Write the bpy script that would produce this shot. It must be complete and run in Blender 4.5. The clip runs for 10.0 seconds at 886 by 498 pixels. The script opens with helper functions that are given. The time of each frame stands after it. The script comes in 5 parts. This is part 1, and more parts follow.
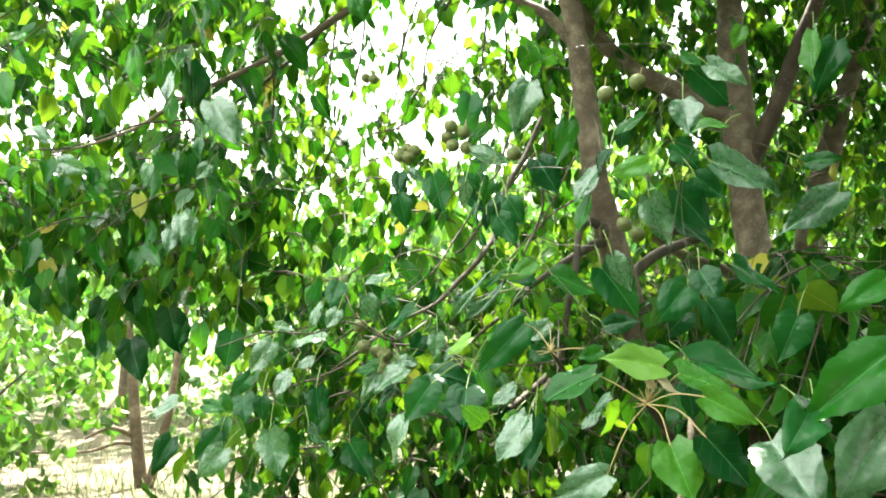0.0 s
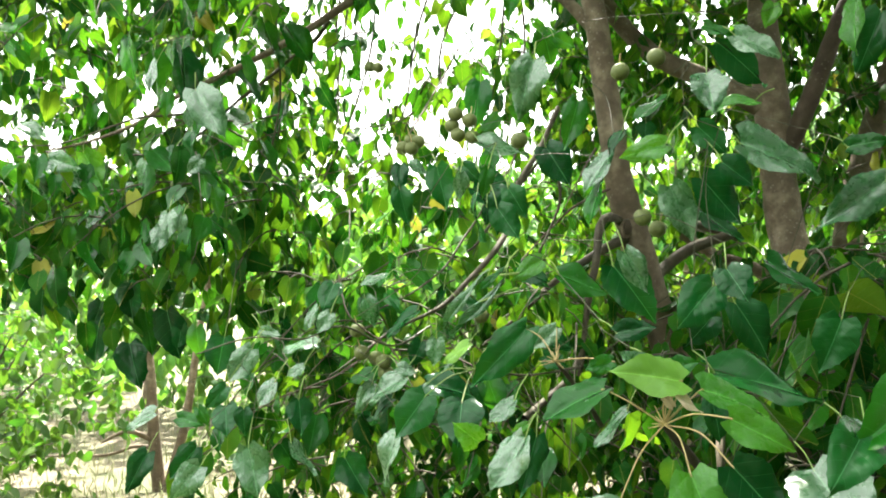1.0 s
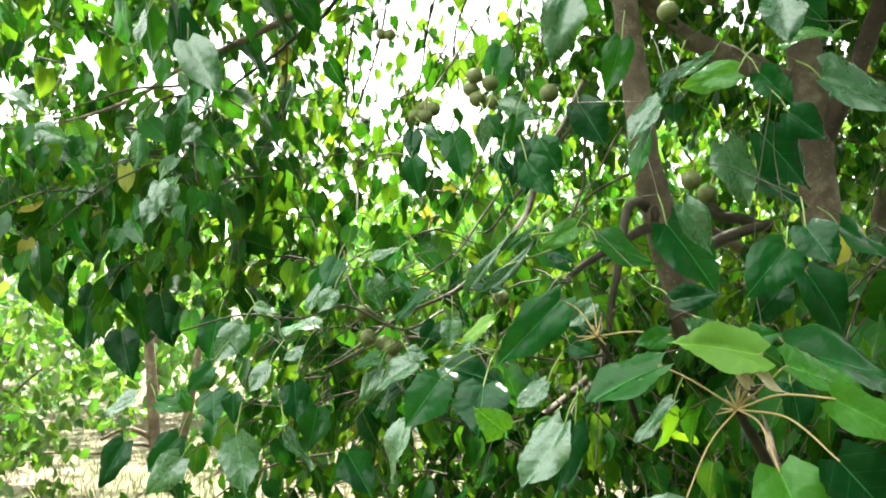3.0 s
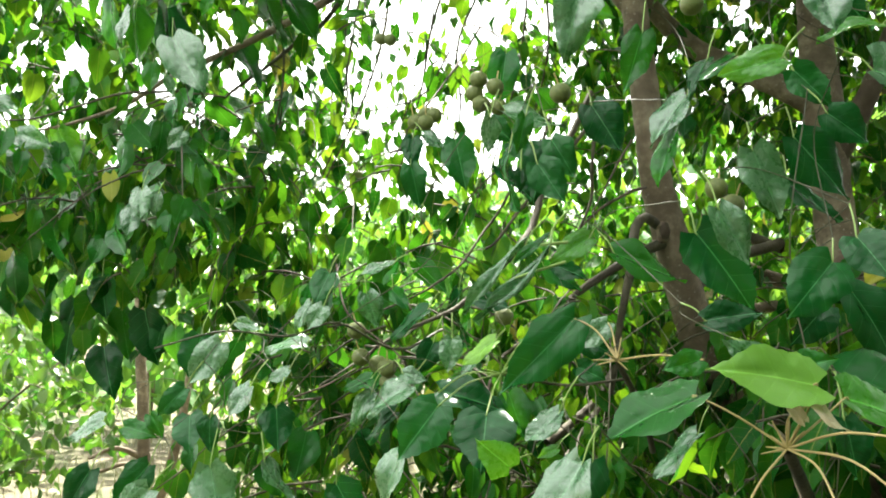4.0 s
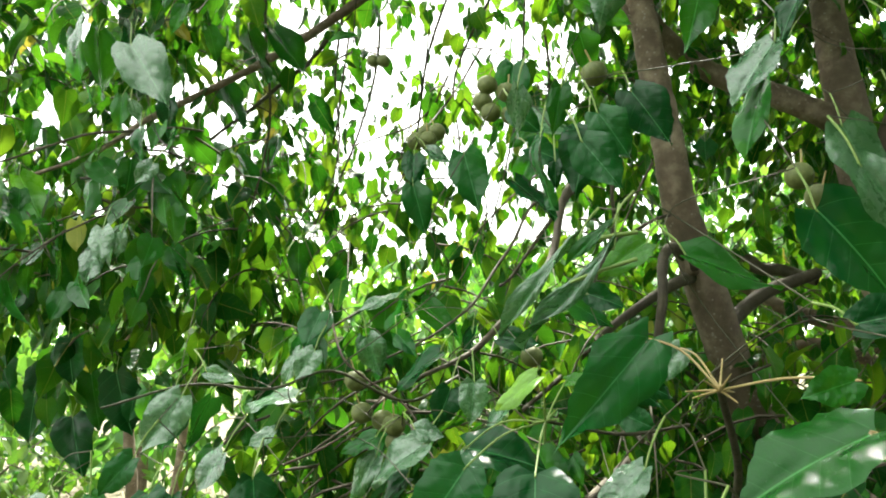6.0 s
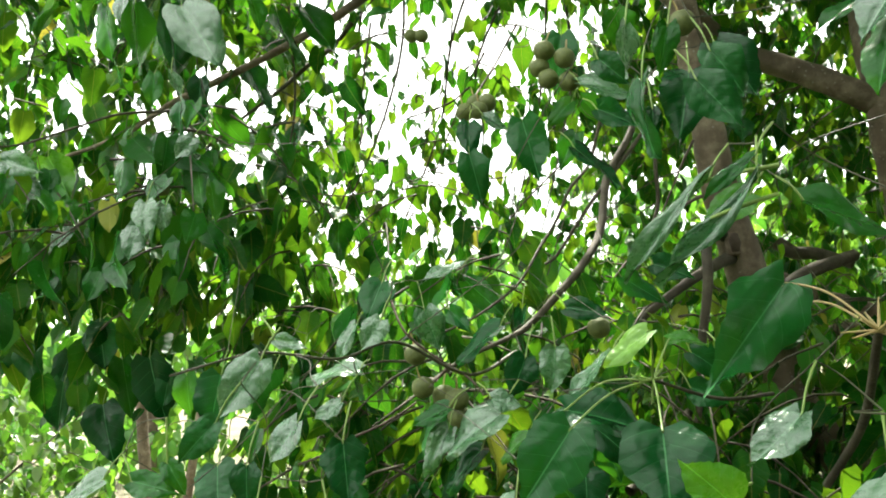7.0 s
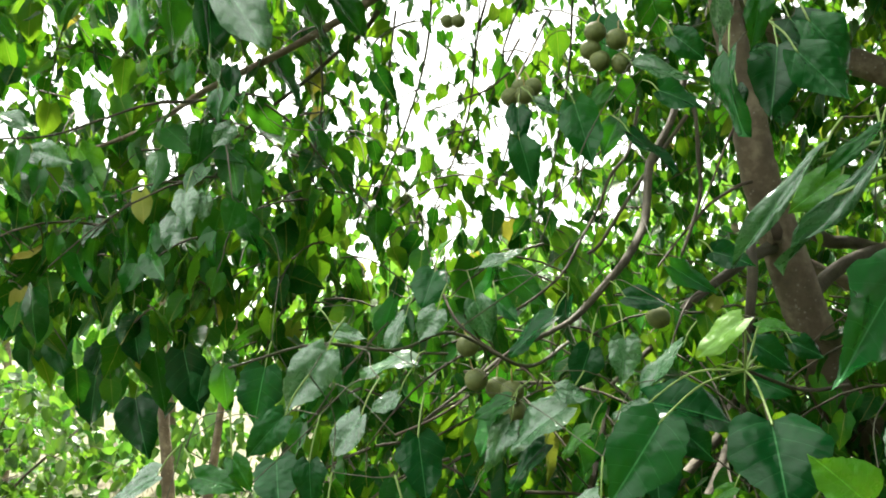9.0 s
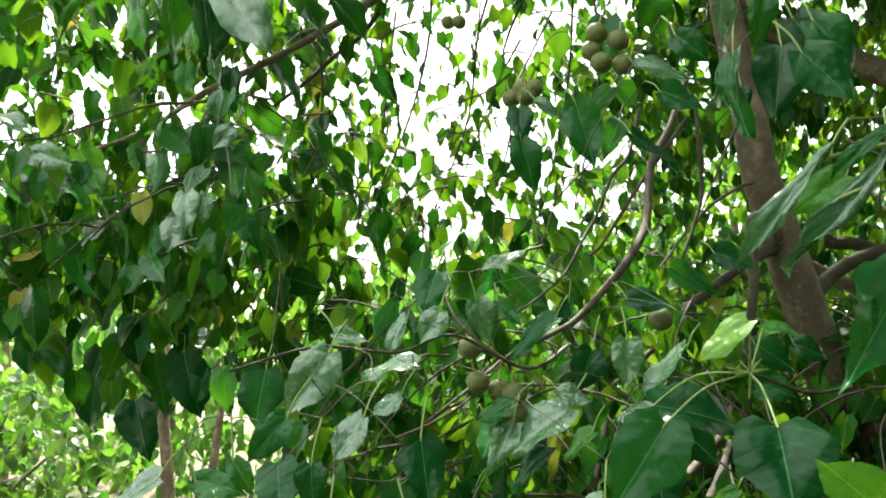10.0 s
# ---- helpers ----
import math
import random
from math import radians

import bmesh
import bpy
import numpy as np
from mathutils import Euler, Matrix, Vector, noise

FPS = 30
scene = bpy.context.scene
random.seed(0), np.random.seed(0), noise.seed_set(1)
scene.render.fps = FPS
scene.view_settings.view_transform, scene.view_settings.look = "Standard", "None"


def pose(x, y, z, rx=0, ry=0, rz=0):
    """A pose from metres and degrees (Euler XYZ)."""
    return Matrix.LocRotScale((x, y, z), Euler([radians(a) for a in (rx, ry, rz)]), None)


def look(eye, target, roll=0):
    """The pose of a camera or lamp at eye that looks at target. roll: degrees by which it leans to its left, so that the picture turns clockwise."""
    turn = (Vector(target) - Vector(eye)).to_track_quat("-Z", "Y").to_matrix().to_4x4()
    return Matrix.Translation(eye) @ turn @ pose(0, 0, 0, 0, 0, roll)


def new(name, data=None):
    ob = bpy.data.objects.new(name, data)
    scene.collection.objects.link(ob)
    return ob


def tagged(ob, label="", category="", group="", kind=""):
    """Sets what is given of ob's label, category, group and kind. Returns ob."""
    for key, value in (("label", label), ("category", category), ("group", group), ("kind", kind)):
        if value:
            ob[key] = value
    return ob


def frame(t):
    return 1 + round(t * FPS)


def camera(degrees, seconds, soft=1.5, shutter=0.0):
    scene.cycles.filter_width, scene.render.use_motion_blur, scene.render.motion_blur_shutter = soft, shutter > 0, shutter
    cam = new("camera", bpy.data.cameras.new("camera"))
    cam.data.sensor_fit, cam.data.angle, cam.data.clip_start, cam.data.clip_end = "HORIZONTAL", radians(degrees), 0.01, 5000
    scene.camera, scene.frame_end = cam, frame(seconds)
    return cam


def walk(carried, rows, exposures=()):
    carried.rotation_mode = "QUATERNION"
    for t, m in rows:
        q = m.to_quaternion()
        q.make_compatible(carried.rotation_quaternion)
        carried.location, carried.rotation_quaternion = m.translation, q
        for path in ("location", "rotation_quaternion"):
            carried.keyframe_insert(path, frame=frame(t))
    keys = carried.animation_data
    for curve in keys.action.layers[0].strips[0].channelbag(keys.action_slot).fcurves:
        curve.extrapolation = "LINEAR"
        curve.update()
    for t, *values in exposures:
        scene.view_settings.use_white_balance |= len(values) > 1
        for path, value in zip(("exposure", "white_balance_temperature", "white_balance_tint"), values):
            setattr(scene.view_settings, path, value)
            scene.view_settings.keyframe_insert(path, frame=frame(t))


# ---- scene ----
cam = camera(60.5, 10.0, soft=1.9)
PATH = [
    (0, (0.0, 0.0, 1.6), (-0.0, 2.0, 1.6), -0.0),
    (0.5, (0.028, 0.08, 1.605), (0.002, 2.08, 1.597), -0.05),
    (1, (0.078, 0.2, 1.591), (0.002, 2.199, 1.593), -0.28),
    (1.5, (0.104, 0.295, 1.58), (0.001, 2.293, 1.591), -0.51),
    (2, (0.109, 0.35, 1.548), (-0.002, 2.347, 1.563), -0.51),
    (2.5, (0.066, 0.389, 1.519), (-0.039, 2.386, 1.534), -0.1),
    (4, (0.042, 0.575, 1.491), (-0.058, 2.571, 1.559), 1.11),
    (4.5, (0.056, 0.698, 1.482), (-0.042, 2.69, 1.626), 0.49),
    (5, (0.053, 0.795, 1.479), (-0.044, 2.782, 1.689), -0.95),
    (6.5, (-0.065, 0.907, 1.403), (-0.157, 2.892, 1.633), -1.33),
    (7, (-0.139, 0.938, 1.379), (-0.232, 2.923, 1.607), -1.61),
    (7.5, (-0.186, 0.948, 1.368), (-0.29, 2.934, 1.588), -1.77),
    (8, (-0.214, 0.956, 1.373), (-0.321, 2.941, 1.585), -1.88),
    (8.5, (-0.228, 0.971, 1.378), (-0.34, 2.957, 1.587), -1.97),
    (9, (-0.227, 0.982, 1.376), (-0.349, 2.967, 1.588), -1.81),
    (9.5, (-0.225, 0.985, 1.381), (-0.347, 2.97, 1.594), -1.81),
    (10, (-0.231, 0.987, 1.378), (-0.352, 2.972, 1.593), -1.86),
]
walk(cam, [(t, look(eye, target, roll)) for t, eye, target, roll in PATH], [(0, 3.55, 6500, 9), (1.5, 3.18, 6500, 9), (2.5, 3.25, 6500, 9), (5, 3.03, 6500, 8), (7, 2.81, 6500, 8), (10, 2.68, 6500, 8)])

# ---------------------------------------------------------------- world, sun
SUN_UP, SUN_ROUND = 56.0, -10.0     # degrees above the horizon, degrees right of straight ahead
world = bpy.data.worlds.new("world")
scene.world = world
world.use_nodes = True
wn, wl = world.node_tree.nodes, world.node_tree.links
wn.clear()
w_out, w_bg = wn.new("ShaderNodeOutputWorld"), wn.new("ShaderNodeBackground")
w_sky, w_mix, w_noise, w_ramp = (wn.new(k) for k in ("ShaderNodeTexSky", "ShaderNodeMixRGB", "ShaderNodeTexNoise", "ShaderNodeValToRGB"))
w_sky.sky_type, w_sky.sun_disc = "NISHITA", False
w_sky.sun_elevation, w_sky.sun_rotation = radians(SUN_UP), radians(SUN_ROUND)
w_sky.dust_density, w_sky.air_density = 4.0, 1.0
w_noise.inputs["Scale"].default_value = 2.2
w_noise.inputs["Detail"].default_value = 6.0
w_ramp.color_ramp.elements[0].position, w_ramp.color_ramp.elements[0].color = 0.3, (7.5, 7.6, 7.2, 1)
w_ramp.color_ramp.elements[1].position, w_ramp.color_ramp.elements[1].color = 0.7, (12.2, 12.2, 11.4, 1)
w_mix.inputs[0].default_value = 0.8      # thin bright cloud over the blue
wl.new(w_noise.outputs["Fac"], w_ramp.inputs["Fac"])
wl.new(w_sky.outputs["Color"], w_mix.inputs[1])
wl.new(w_ramp.outputs["Color"], w_mix.inputs[2])
wl.new(w_mix.outputs["Color"], w_bg.inputs["Color"])
w_bg.inputs["Strength"].default_value = 0.068
wl.new(w_bg.outputs["Background"], w_out.inputs["Surface"])

sun = new("sun", bpy.data.lights.new("sun", "SUN"))
sun.data.energy, sun.data.angle, sun.data.color = 5.0, radians(2.0), (1.0, 0.95, 0.84)
sa, se = radians(SUN_ROUND), radians(SUN_UP)
sun.matrix_world = look(Vector((math.sin(sa) * math.cos(se), math.cos(sa) * math.cos(se), math.sin(se))) * 60, (0, 0, 0))


# ---------------------------------------------------------------- materials
def material(name, rough=0.6):
    m = bpy.data.materials.new(name)
    m.use_nodes = True
    nt = m.node_tree
    b = nt.nodes["Principled BSDF"]
    b.inputs["Roughness"].default_value = rough
    return m, nt, b


def node(nt, kind, **values):
    n = nt.nodes.new(kind)
    for key, value in values.items():
        n.inputs[key.replace("_", " ")].default_value = value
    return n


def ramp(nt, fac, stops):
    n = nt.nodes.new("ShaderNodeValToRGB")
    el = n.color_ramp.elements
    while len(el) < len(stops):
        el.new(0.5)
    for e, (p, c) in zip(el, stops):
        e.position, e.color = p, (*c, 1)
    nt.links.new(fac, n.inputs["Fac"])
    return n.outputs["Color"]


def maths(nt, op, a, b=None):
    n = nt.nodes.new("ShaderNodeMath")
    n.operation = op
    for i, v in enumerate((a, b)):
        if v is None:
            continue
        if isinstance(v, (int, float)):
            n.inputs[i].default_value = v
        else:
            nt.links.new(v, n.inputs[i])
    return n.outputs[0]


def mix(nt, fac, a, b, blend="MIX"):
    n = nt.nodes.new("ShaderNodeMixRGB")
    n.blend_type = blend
    for i, v in enumerate((fac, a, b)):
        if isinstance(v, (int, float)):
            n.inputs[i].default_value = v
        elif isinstance(v, tuple):
            n.inputs[i].default_value = (*v, 1)
        else:
            nt.links.new(v, n.inputs[i])
    return n.outputs[0]


def leaf_material(name, tones, through_tones, veins, rough=0.28, thin=0.19, joined=False, gloss=0.4):
    """A leaf blade: glossy above, letting light through; UV x runs across from rib to rim, y from stalk to tip."""
    m, nt, b = material(name, rough)
    L = nt.links
    if joined:
        rnd = node(nt, "ShaderNodeNewGeometry").outputs["Random Per Island"]
    else:
        rnd = node(nt, "ShaderNodeObjectInfo").outputs["Random"]
    tc = node(nt, "ShaderNodeTexCoord")
    sep = node(nt, "ShaderNodeSeparateXYZ")
    L.new(tc.outputs["UV"], sep.inputs[0])
    across, along = sep.outputs[0], sep.outputs[1]
    rib = maths(nt, "LESS_THAN", across, 0.007)
    slant = maths(nt, "SUBTRACT", along, maths(nt, "MULTIPLY", across, 0.75))
    wave = maths(nt, "ABSOLUTE", maths(nt, "SINE", maths(nt, "MULTIPLY", slant, 17.0)))
    side = maths(nt, "MULTIPLY", maths(nt, "LESS_THAN", wave, 0.045), maths(nt, "LESS_THAN", across, 0.42))
    vein = maths(nt, "MAXIMUM", rib, maths(nt, "MULTIPLY", side, 0.4))
    spots = node(nt, "ShaderNodeTexNoise", Scale=9.0 if not joined else 30.0, Detail=4.0, Roughness=0.6)
    L.new(tc.outputs["Object"], spots.inputs["Vector"])
    shade = ramp(nt, rnd, tones)
    shade = mix(nt, maths(nt, "MULTIPLY", spots.outputs["Fac"], 0.5), shade, (0.6, 0.75, 0.5), "MULTIPLY")
    shade = mix(nt, maths(nt, "MULTIPLY", vein, veins), shade, tuple(min(1, 0.05 + 2.6 * v) for v in tones[-1][1]))
    L.new(shade, b.inputs["Base Color"])
    b.inputs["Specular IOR Level"].default_value = gloss
    b.inputs["Specular Tint"].default_value = (0.93, 1.0, 0.93, 1)
    rough_mix = maths(nt, "ADD", maths(nt, "MULTIPLY", spots.outputs["Fac"], 0.22), rough - 0.11)
    L.new(rough_mix, b.inputs["Roughness"])
    fine = node(nt, "ShaderNodeTexNoise", Scale=60.0, Detail=3.0)
    L.new(tc.outputs["Object"], fine.inputs["Vector"])
    swell = node(nt, "ShaderNodeTexNoise", Scale=2.4 if not joined else 14.0, Detail=2.0)
    L.new(tc.outputs["Object"], swell.inputs["Vector"])
    quilt = maths(nt, "MULTIPLY", maths(nt, "MINIMUM", wave, 0.5), 0.12)
    height = maths(nt, "ADD", maths(nt, "ADD", maths(nt, "MULTIPLY", fine.outputs["Fac"], 0.05), quilt), maths(nt, "ADD", maths(nt, "MULTIPLY", spots.outputs["Fac"], 0.35), maths(nt, "MULTIPLY", swell.outputs["Fac"], 3.6 if not joined else 0.6)))
    bump = node(nt, "ShaderNodeBump", Strength=0.5, Distance=0.006 if not joined else 0.02)
    L.new(height, bump.inputs["Height"])
    L.new(bump.outputs["Normal"], b.inputs["Normal"])
    tr = node(nt, "ShaderNodeBsdfTranslucent")
    glow = ramp(nt, rnd, through_tones)
    glow = mix(nt, maths(nt, "MULTIPLY", vein, 0.35), glow, (0.02, 0.05, 0.01))
    L.new(glow, tr.inputs["Color"])
    ms = node(nt, "ShaderNodeMixShader", Fac=thin)
    L.new(b.outputs[0], ms.inputs[1])
    L.new(tr.outputs[0], ms.inputs[2])
    L.new(ms.outputs[0], nt.nodes["Material Output"].inputs["Surface"])
    return m


GREEN = [(0.0, (0.003, 0.055, 0.005)), (0.5, (0.006, 0.080, 0.006)), (1.0, (0.012, 0.115, 0.008))]
GREEN_T = [(0.0, (0.03, 0.16, 0.006)), (0.5, (0.06, 0.24, 0.009)), (1.0, (0.12, 0.34, 0.014))]
LIME = [(0.0, (0.06, 0.19, 0.025)), (1.0, (0.15, 0.32, 0.035))]
LIME_T = [(0.0, (0.20, 0.44, 0.03)), (1.0, (0.34, 0.54, 0.04))]
OLD = [(0.0, (0.003, 0.040, 0.009)), (0.5, (0.004, 0.057, 0.012)), (1.0, (0.008, 0.082, 0.014))]
OLD_T = [(0.0, (0.012, 0.11, 0.007)), (1.0, (0.04, 0.20, 0.012))]
M_OLD = leaf_material("leaf_mature", OLD, OLD_T, 0.6, 0.20, 0.12, gloss=0.24)
M_LEAF = leaf_material("leaf_green", GREEN, GREEN_T, 0.45, 0.24, gloss=0.26)
# Pale leaf backs and sky sheen, both put into a paler, glossier blade
M_SHEEN = leaf_material("leaf_sheen", [(0.0, (0.012, 0.080, 0.022)), (1.0, (0.06, 0.15, 0.065))], [(0.0, (0.04, 0.17, 0.015)), (1.0, (0.08, 0.24, 0.03))], 0.5, 0.28, 0.14, gloss=1.2)
M_FRESH = leaf_material("leaf_fresh", [(0.0, (0.024, 0.135, 0.012)), (1.0, (0.045, 0.18, 0.016))], [(0.0, (0.12, 0.36, 0.012)), (1.0, (0.19, 0.45, 0.016))], 0.8, 0.28, 0.22)
M_YOUNG = leaf_material("leaf_young", LIME, LIME_T, 0.4, 0.35, 0.3)
M_YELLOW = leaf_material("leaf_yellow", [(0, (0.26, 0.22, 0.03)), (1, (0.20, 0.21, 0.04))], [(0, (0.40, 0.31, 0.03)), (1, (0.30, 0.32, 0.03))], 0.3)
M_DRY = leaf_material("leaf_dry", [(0, (0.50, 0.40, 0.28)), (1, (0.55, 0.46, 0.34))], [(0, (0.5, 0.36, 0.2)), (1, (0.5, 0.36, 0.2))], 0.2, 0.7, 0.25)
GREEN_MASS = [(0.0, (0.003, 0.034, 0.005)), (0.45, (0.006, 0.062, 0.007)), (0.95, (0.018, 0.125, 0.012)), (0.99, (0.09, 0.18, 0.03)), (1.0, (0.30, 0.25, 0.05))]
GREEN_MASS_T = [(0.0, (0.014, 0.10, 0.004)), (0.45, (0.07, 0.25, 0.008)), (0.95, (0.25, 0.47, 0.014)), (0.99, (0.30, 0.48, 0.03)), (1.0, (0.45, 0.4, 0.05))]
M_MASS = leaf_material("leaf_mass", GREEN_MASS, GREEN_MASS_T, 0.25, 0.36, 0.24, joined=True, gloss=0.08)
M_SHRUB = leaf_material("leaf_shrub", [(0, (0.012, 0.045, 0.006)), (1, (0.075, 0.135, 0.018))], [(0, (0.03, 0.16, 0.010)), (1, (0.17, 0.34, 0.02))], 0.3, 0.42, 0.3, joined=True)
M_FAR = leaf_material("leaf_far", [(0, (0.02, 0.085, 0.015)), (1, (0.08, 0.19, 0.03))], [(0, (0.08, 0.27, 0.02)), (1, (0.24, 0.44, 0.04))], 0.2, 0.5, 0.3, joined=True)


def bark_material(name, dark, mid, light, scale=1.0, specks=0.3):
    m, nt, b = material(name, 0.85)
    L = nt.links
    tc = node(nt, "ShaderNodeTexCoord")
    big = node(nt, "ShaderNodeTexNoise", Scale=9.0 * scale, Detail=6.0, Roughness=0.65)
    L.new(tc.outputs["Object"], big.inputs["Vector"])
    col = ramp(nt, big.outputs["Fac"], [(0.25, dark), (0.5, mid), (0.75, light)])
    spots = node(nt, "ShaderNodeTexVoronoi", Scale=46.0 * scale)
    L.new(tc.outputs["Object"], spots.inputs["Vector"])
    dots = maths(nt, "LESS_THAN", spots.outputs["Distance"], 0.2)
    patch = node(nt, "ShaderNodeTexNoise", Scale=5.0 * scale, Detail=3.0)
    L.new(tc.outputs["Object"], patch.inputs["Vector"])
    dots = maths(nt, "MULTIPLY", dots, maths(nt, "GREATER_THAN", patch.outputs["Fac"], 0.5))
    col = mix(nt, maths(nt, "MULTIPLY", dots, specks), col, (0.36, 0.33, 0.29))
    stain = node(nt, "ShaderNodeTexNoise", Scale=2.2 * scale, Detail=4.0)
    L.new(tc.outputs["Object"], stain.inputs["Vector"])
    col = mix(nt, 0.7, col, ramp(nt, stain.outputs["Fac"], [(0.35, (0.55, 0.5, 0.45)), (0.5, (0.95, 0.9, 0.85)), (0.65, (1.0, 0.98, 0.95))]), "MULTIPLY")
    L.new(col, b.inputs["Base Color"])
    fine = node(nt, "ShaderNodeTexNoise", Scale=70.0 * scale, Detail=5.0)
    L.new(tc.outputs["Object"], fine.inputs["Vector"])
    bump = node(nt, "ShaderNodeBump", Strength=0.5, Distance=0.01)
    L.new(maths(nt, "ADD", maths(nt, "MULTIPLY", fine.outputs["Fac"], 0.5), big.outputs["Fac"]), bump.inputs["Height"])
    L.new(bump.outputs["Normal"], b.inputs["Normal"])
    return m


M_BARK = bark_material("bark", (0.062, 0.047, 0.031), (0.135, 0.103, 0.070), (0.33, 0.275, 0.20), specks=0.5)
M_TWIG = bark_material("twig_bark", (0.024, 0.020, 0.010), (0.046, 0.040, 0.022), (0.095, 0.084, 0.054), 2.0, 0.0)
M_DARK = bark_material("dark_bark", (0.03, 0.02, 0.014), (0.065, 0.045, 0.032), (0.11, 0.085, 0.062))
M_STALK, nt_, b_ = material("stalk", 0.5)
b_.inputs["Base Color"].default_value = (0.16, 0.25, 0.05, 1)
M_SHOOT, nt_, b_ = material("green_twig", 0.6)
b_.inputs["Base Color"].default_value = (0.040, 0.042, 0.016, 1)
M_STALK_TAN, nt_, b_ = material("stalk_tan", 0.55)
b_.inputs["Base Color"].default_value = (0.30, 0.23, 0.09, 1)

M_FRUIT, nt_, b_ = material("fruit_skin", 0.6)
tc_ = node(nt_, "ShaderNodeTexCoord")
no_ = node(nt_, "ShaderNodeTexNoise", Scale=3.0, Detail=8.0, Roughness=0.7)
nt_.links.new(tc_.outputs["Object"], no_.inputs["Vector"])
nt_.links.new(ramp(nt_, no_.outputs["Fac"], [(0.3, (0.065, 0.085, 0.020)), (0.6, (0.11, 0.135, 0.032)), (0.85, (0.17, 0.15, 0.06))]), b_.inputs["Base Color"])
bu_ = node(nt_, "ShaderNodeBump", Strength=0.3, Distance=0.002)
nt_.links.new(no_.outputs["Fac"], bu_.inputs["Height"])
nt_.links.new(bu_.outputs["Normal"], b_.inputs["Normal"])

M_GROUND, nt_, b_ = material("ground_grass", 0.95)
tc_ = node(nt_, "ShaderNodeTexCoord")
n1_ = node(nt_, "ShaderNodeTexNoise", Scale=0.7, Detail=8.0, Roughness=0.65)
n2_ = node(nt_, "ShaderNodeTexNoise", Scale=16.0, Detail=6.0, Roughness=0.7)
for n_ in (n1_, n2_):
    nt_.links.new(tc_.outputs["Object"], n_.inputs["Vector"])
c1_ = ramp(nt_, n1_.outputs["Fac"], [(0.30, (0.05, 0.075, 0.02)), (0.45, (0.09, 0.09, 0.04)), (0.60, (0.135, 0.108, 0.075))])
c2_ = ramp(nt_, n2_.outputs["Fac"], [(0.3, (0.45, 0.45, 0.35)), (0.7, (1.0, 1.0, 0.95))])
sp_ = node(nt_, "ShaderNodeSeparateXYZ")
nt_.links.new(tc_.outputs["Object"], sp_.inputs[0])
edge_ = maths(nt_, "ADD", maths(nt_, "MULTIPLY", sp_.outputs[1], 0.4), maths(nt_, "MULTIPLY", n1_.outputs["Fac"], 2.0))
shaded_litter_ = ramp(nt_, n2_.outputs["Fac"], [(0.35, (0.03, 0.035, 0.014)), (0.55, (0.055, 0.06, 0.025)), (0.75, (0.10, 0.08, 0.045))])
c1_ = mix(nt_, ramp(nt_, maths(nt_, "SUBTRACT", edge_, 2.2), [(0.2, (0, 0, 0)), (0.9, (1, 1, 1))]), shaded_litter_, c1_)     # litter and weeds round the path, coloured dark for shade to cut bounce
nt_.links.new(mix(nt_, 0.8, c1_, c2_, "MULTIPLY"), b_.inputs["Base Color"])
bu_ = node(nt_, "ShaderNodeBump", Strength=0.8, Distance=0.05)
nt_.links.new(n2_.outputs["Fac"], bu_.inputs["Height"])
nt_.links.new(bu_.outputs["Normal"], b_.inputs["Normal"])

M_GRASS, nt_, b_ = material("grass_blades", 0.6)
rn_ = node(nt_, "ShaderNodeNewGeometry").outputs["Random Per Island"]
nt_.links.new(ramp(nt_, rn_, [(0.0, (0.13, 0.19, 0.05)), (0.5, (0.21, 0.215, 0.09)), (1.0, (0.30, 0.255, 0.15))]), b_.inputs["Base Color"])

# Distance haze is put into the hill's base colour as a pale green
M_HILL, nt_, b_ = material("hill_woods_hazed", 0.95)
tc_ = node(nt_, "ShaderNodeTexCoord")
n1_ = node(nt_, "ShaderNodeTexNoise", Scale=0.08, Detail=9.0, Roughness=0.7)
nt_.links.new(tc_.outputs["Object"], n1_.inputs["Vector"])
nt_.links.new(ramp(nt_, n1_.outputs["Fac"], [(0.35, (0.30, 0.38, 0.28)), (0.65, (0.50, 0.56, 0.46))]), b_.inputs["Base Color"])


# ---------------------------------------------------------------- building blocks
class Geo:
    """Collects quads of many shapes for one mesh; uv is kept per corner point."""

    def __init__(self):
        self.v, self.f, self.uv, self.m, self.n = [], [], [], [], 0

    def add(self, verts, faces, uv=None, slot=0):
        verts, faces = np.asarray(verts, float), np.asarray(faces, int)
        self.v.append(verts)
        self.f.append(faces + self.n)
        self.uv.append(np.zeros((len(verts), 2)) if uv is None else np.asarray(uv, float))
        self.m.append(np.full(len(faces), slot, int))
        self.n += len(verts)

    def mesh(self, name, *mats):
        v, f, uv, m = (np.concatenate(a) for a in (self.v, self.f, self.uv, self.m))
        me = bpy.data.meshes.new(name)
        me.vertices.add(len(v))
        me.vertices.foreach_set("co", v.astype(np.float32).ravel())
        me.loops.add(f.size)
        me.loops.foreach_set("vertex_index", f.astype(np.int32).ravel())
        me.polygons.add(len(f))
        me.polygons.foreach_set("loop_start", np.arange(0, f.size, 4, dtype=np.int32))
        me.polygons.foreach_set("material_index", m.astype(np.int32))
        me.polygons.foreach_set("use_smooth", np.ones(len(f), bool))
        layer = me.uv_layers.new(name="uv")
        layer.data.foreach_set("uv", uv[f.ravel()].astype(np.float32).ravel())
        me.update(calc_edges=True)
        me.validate()
        for mat in mats:
            me.materials.append(mat)
        return me


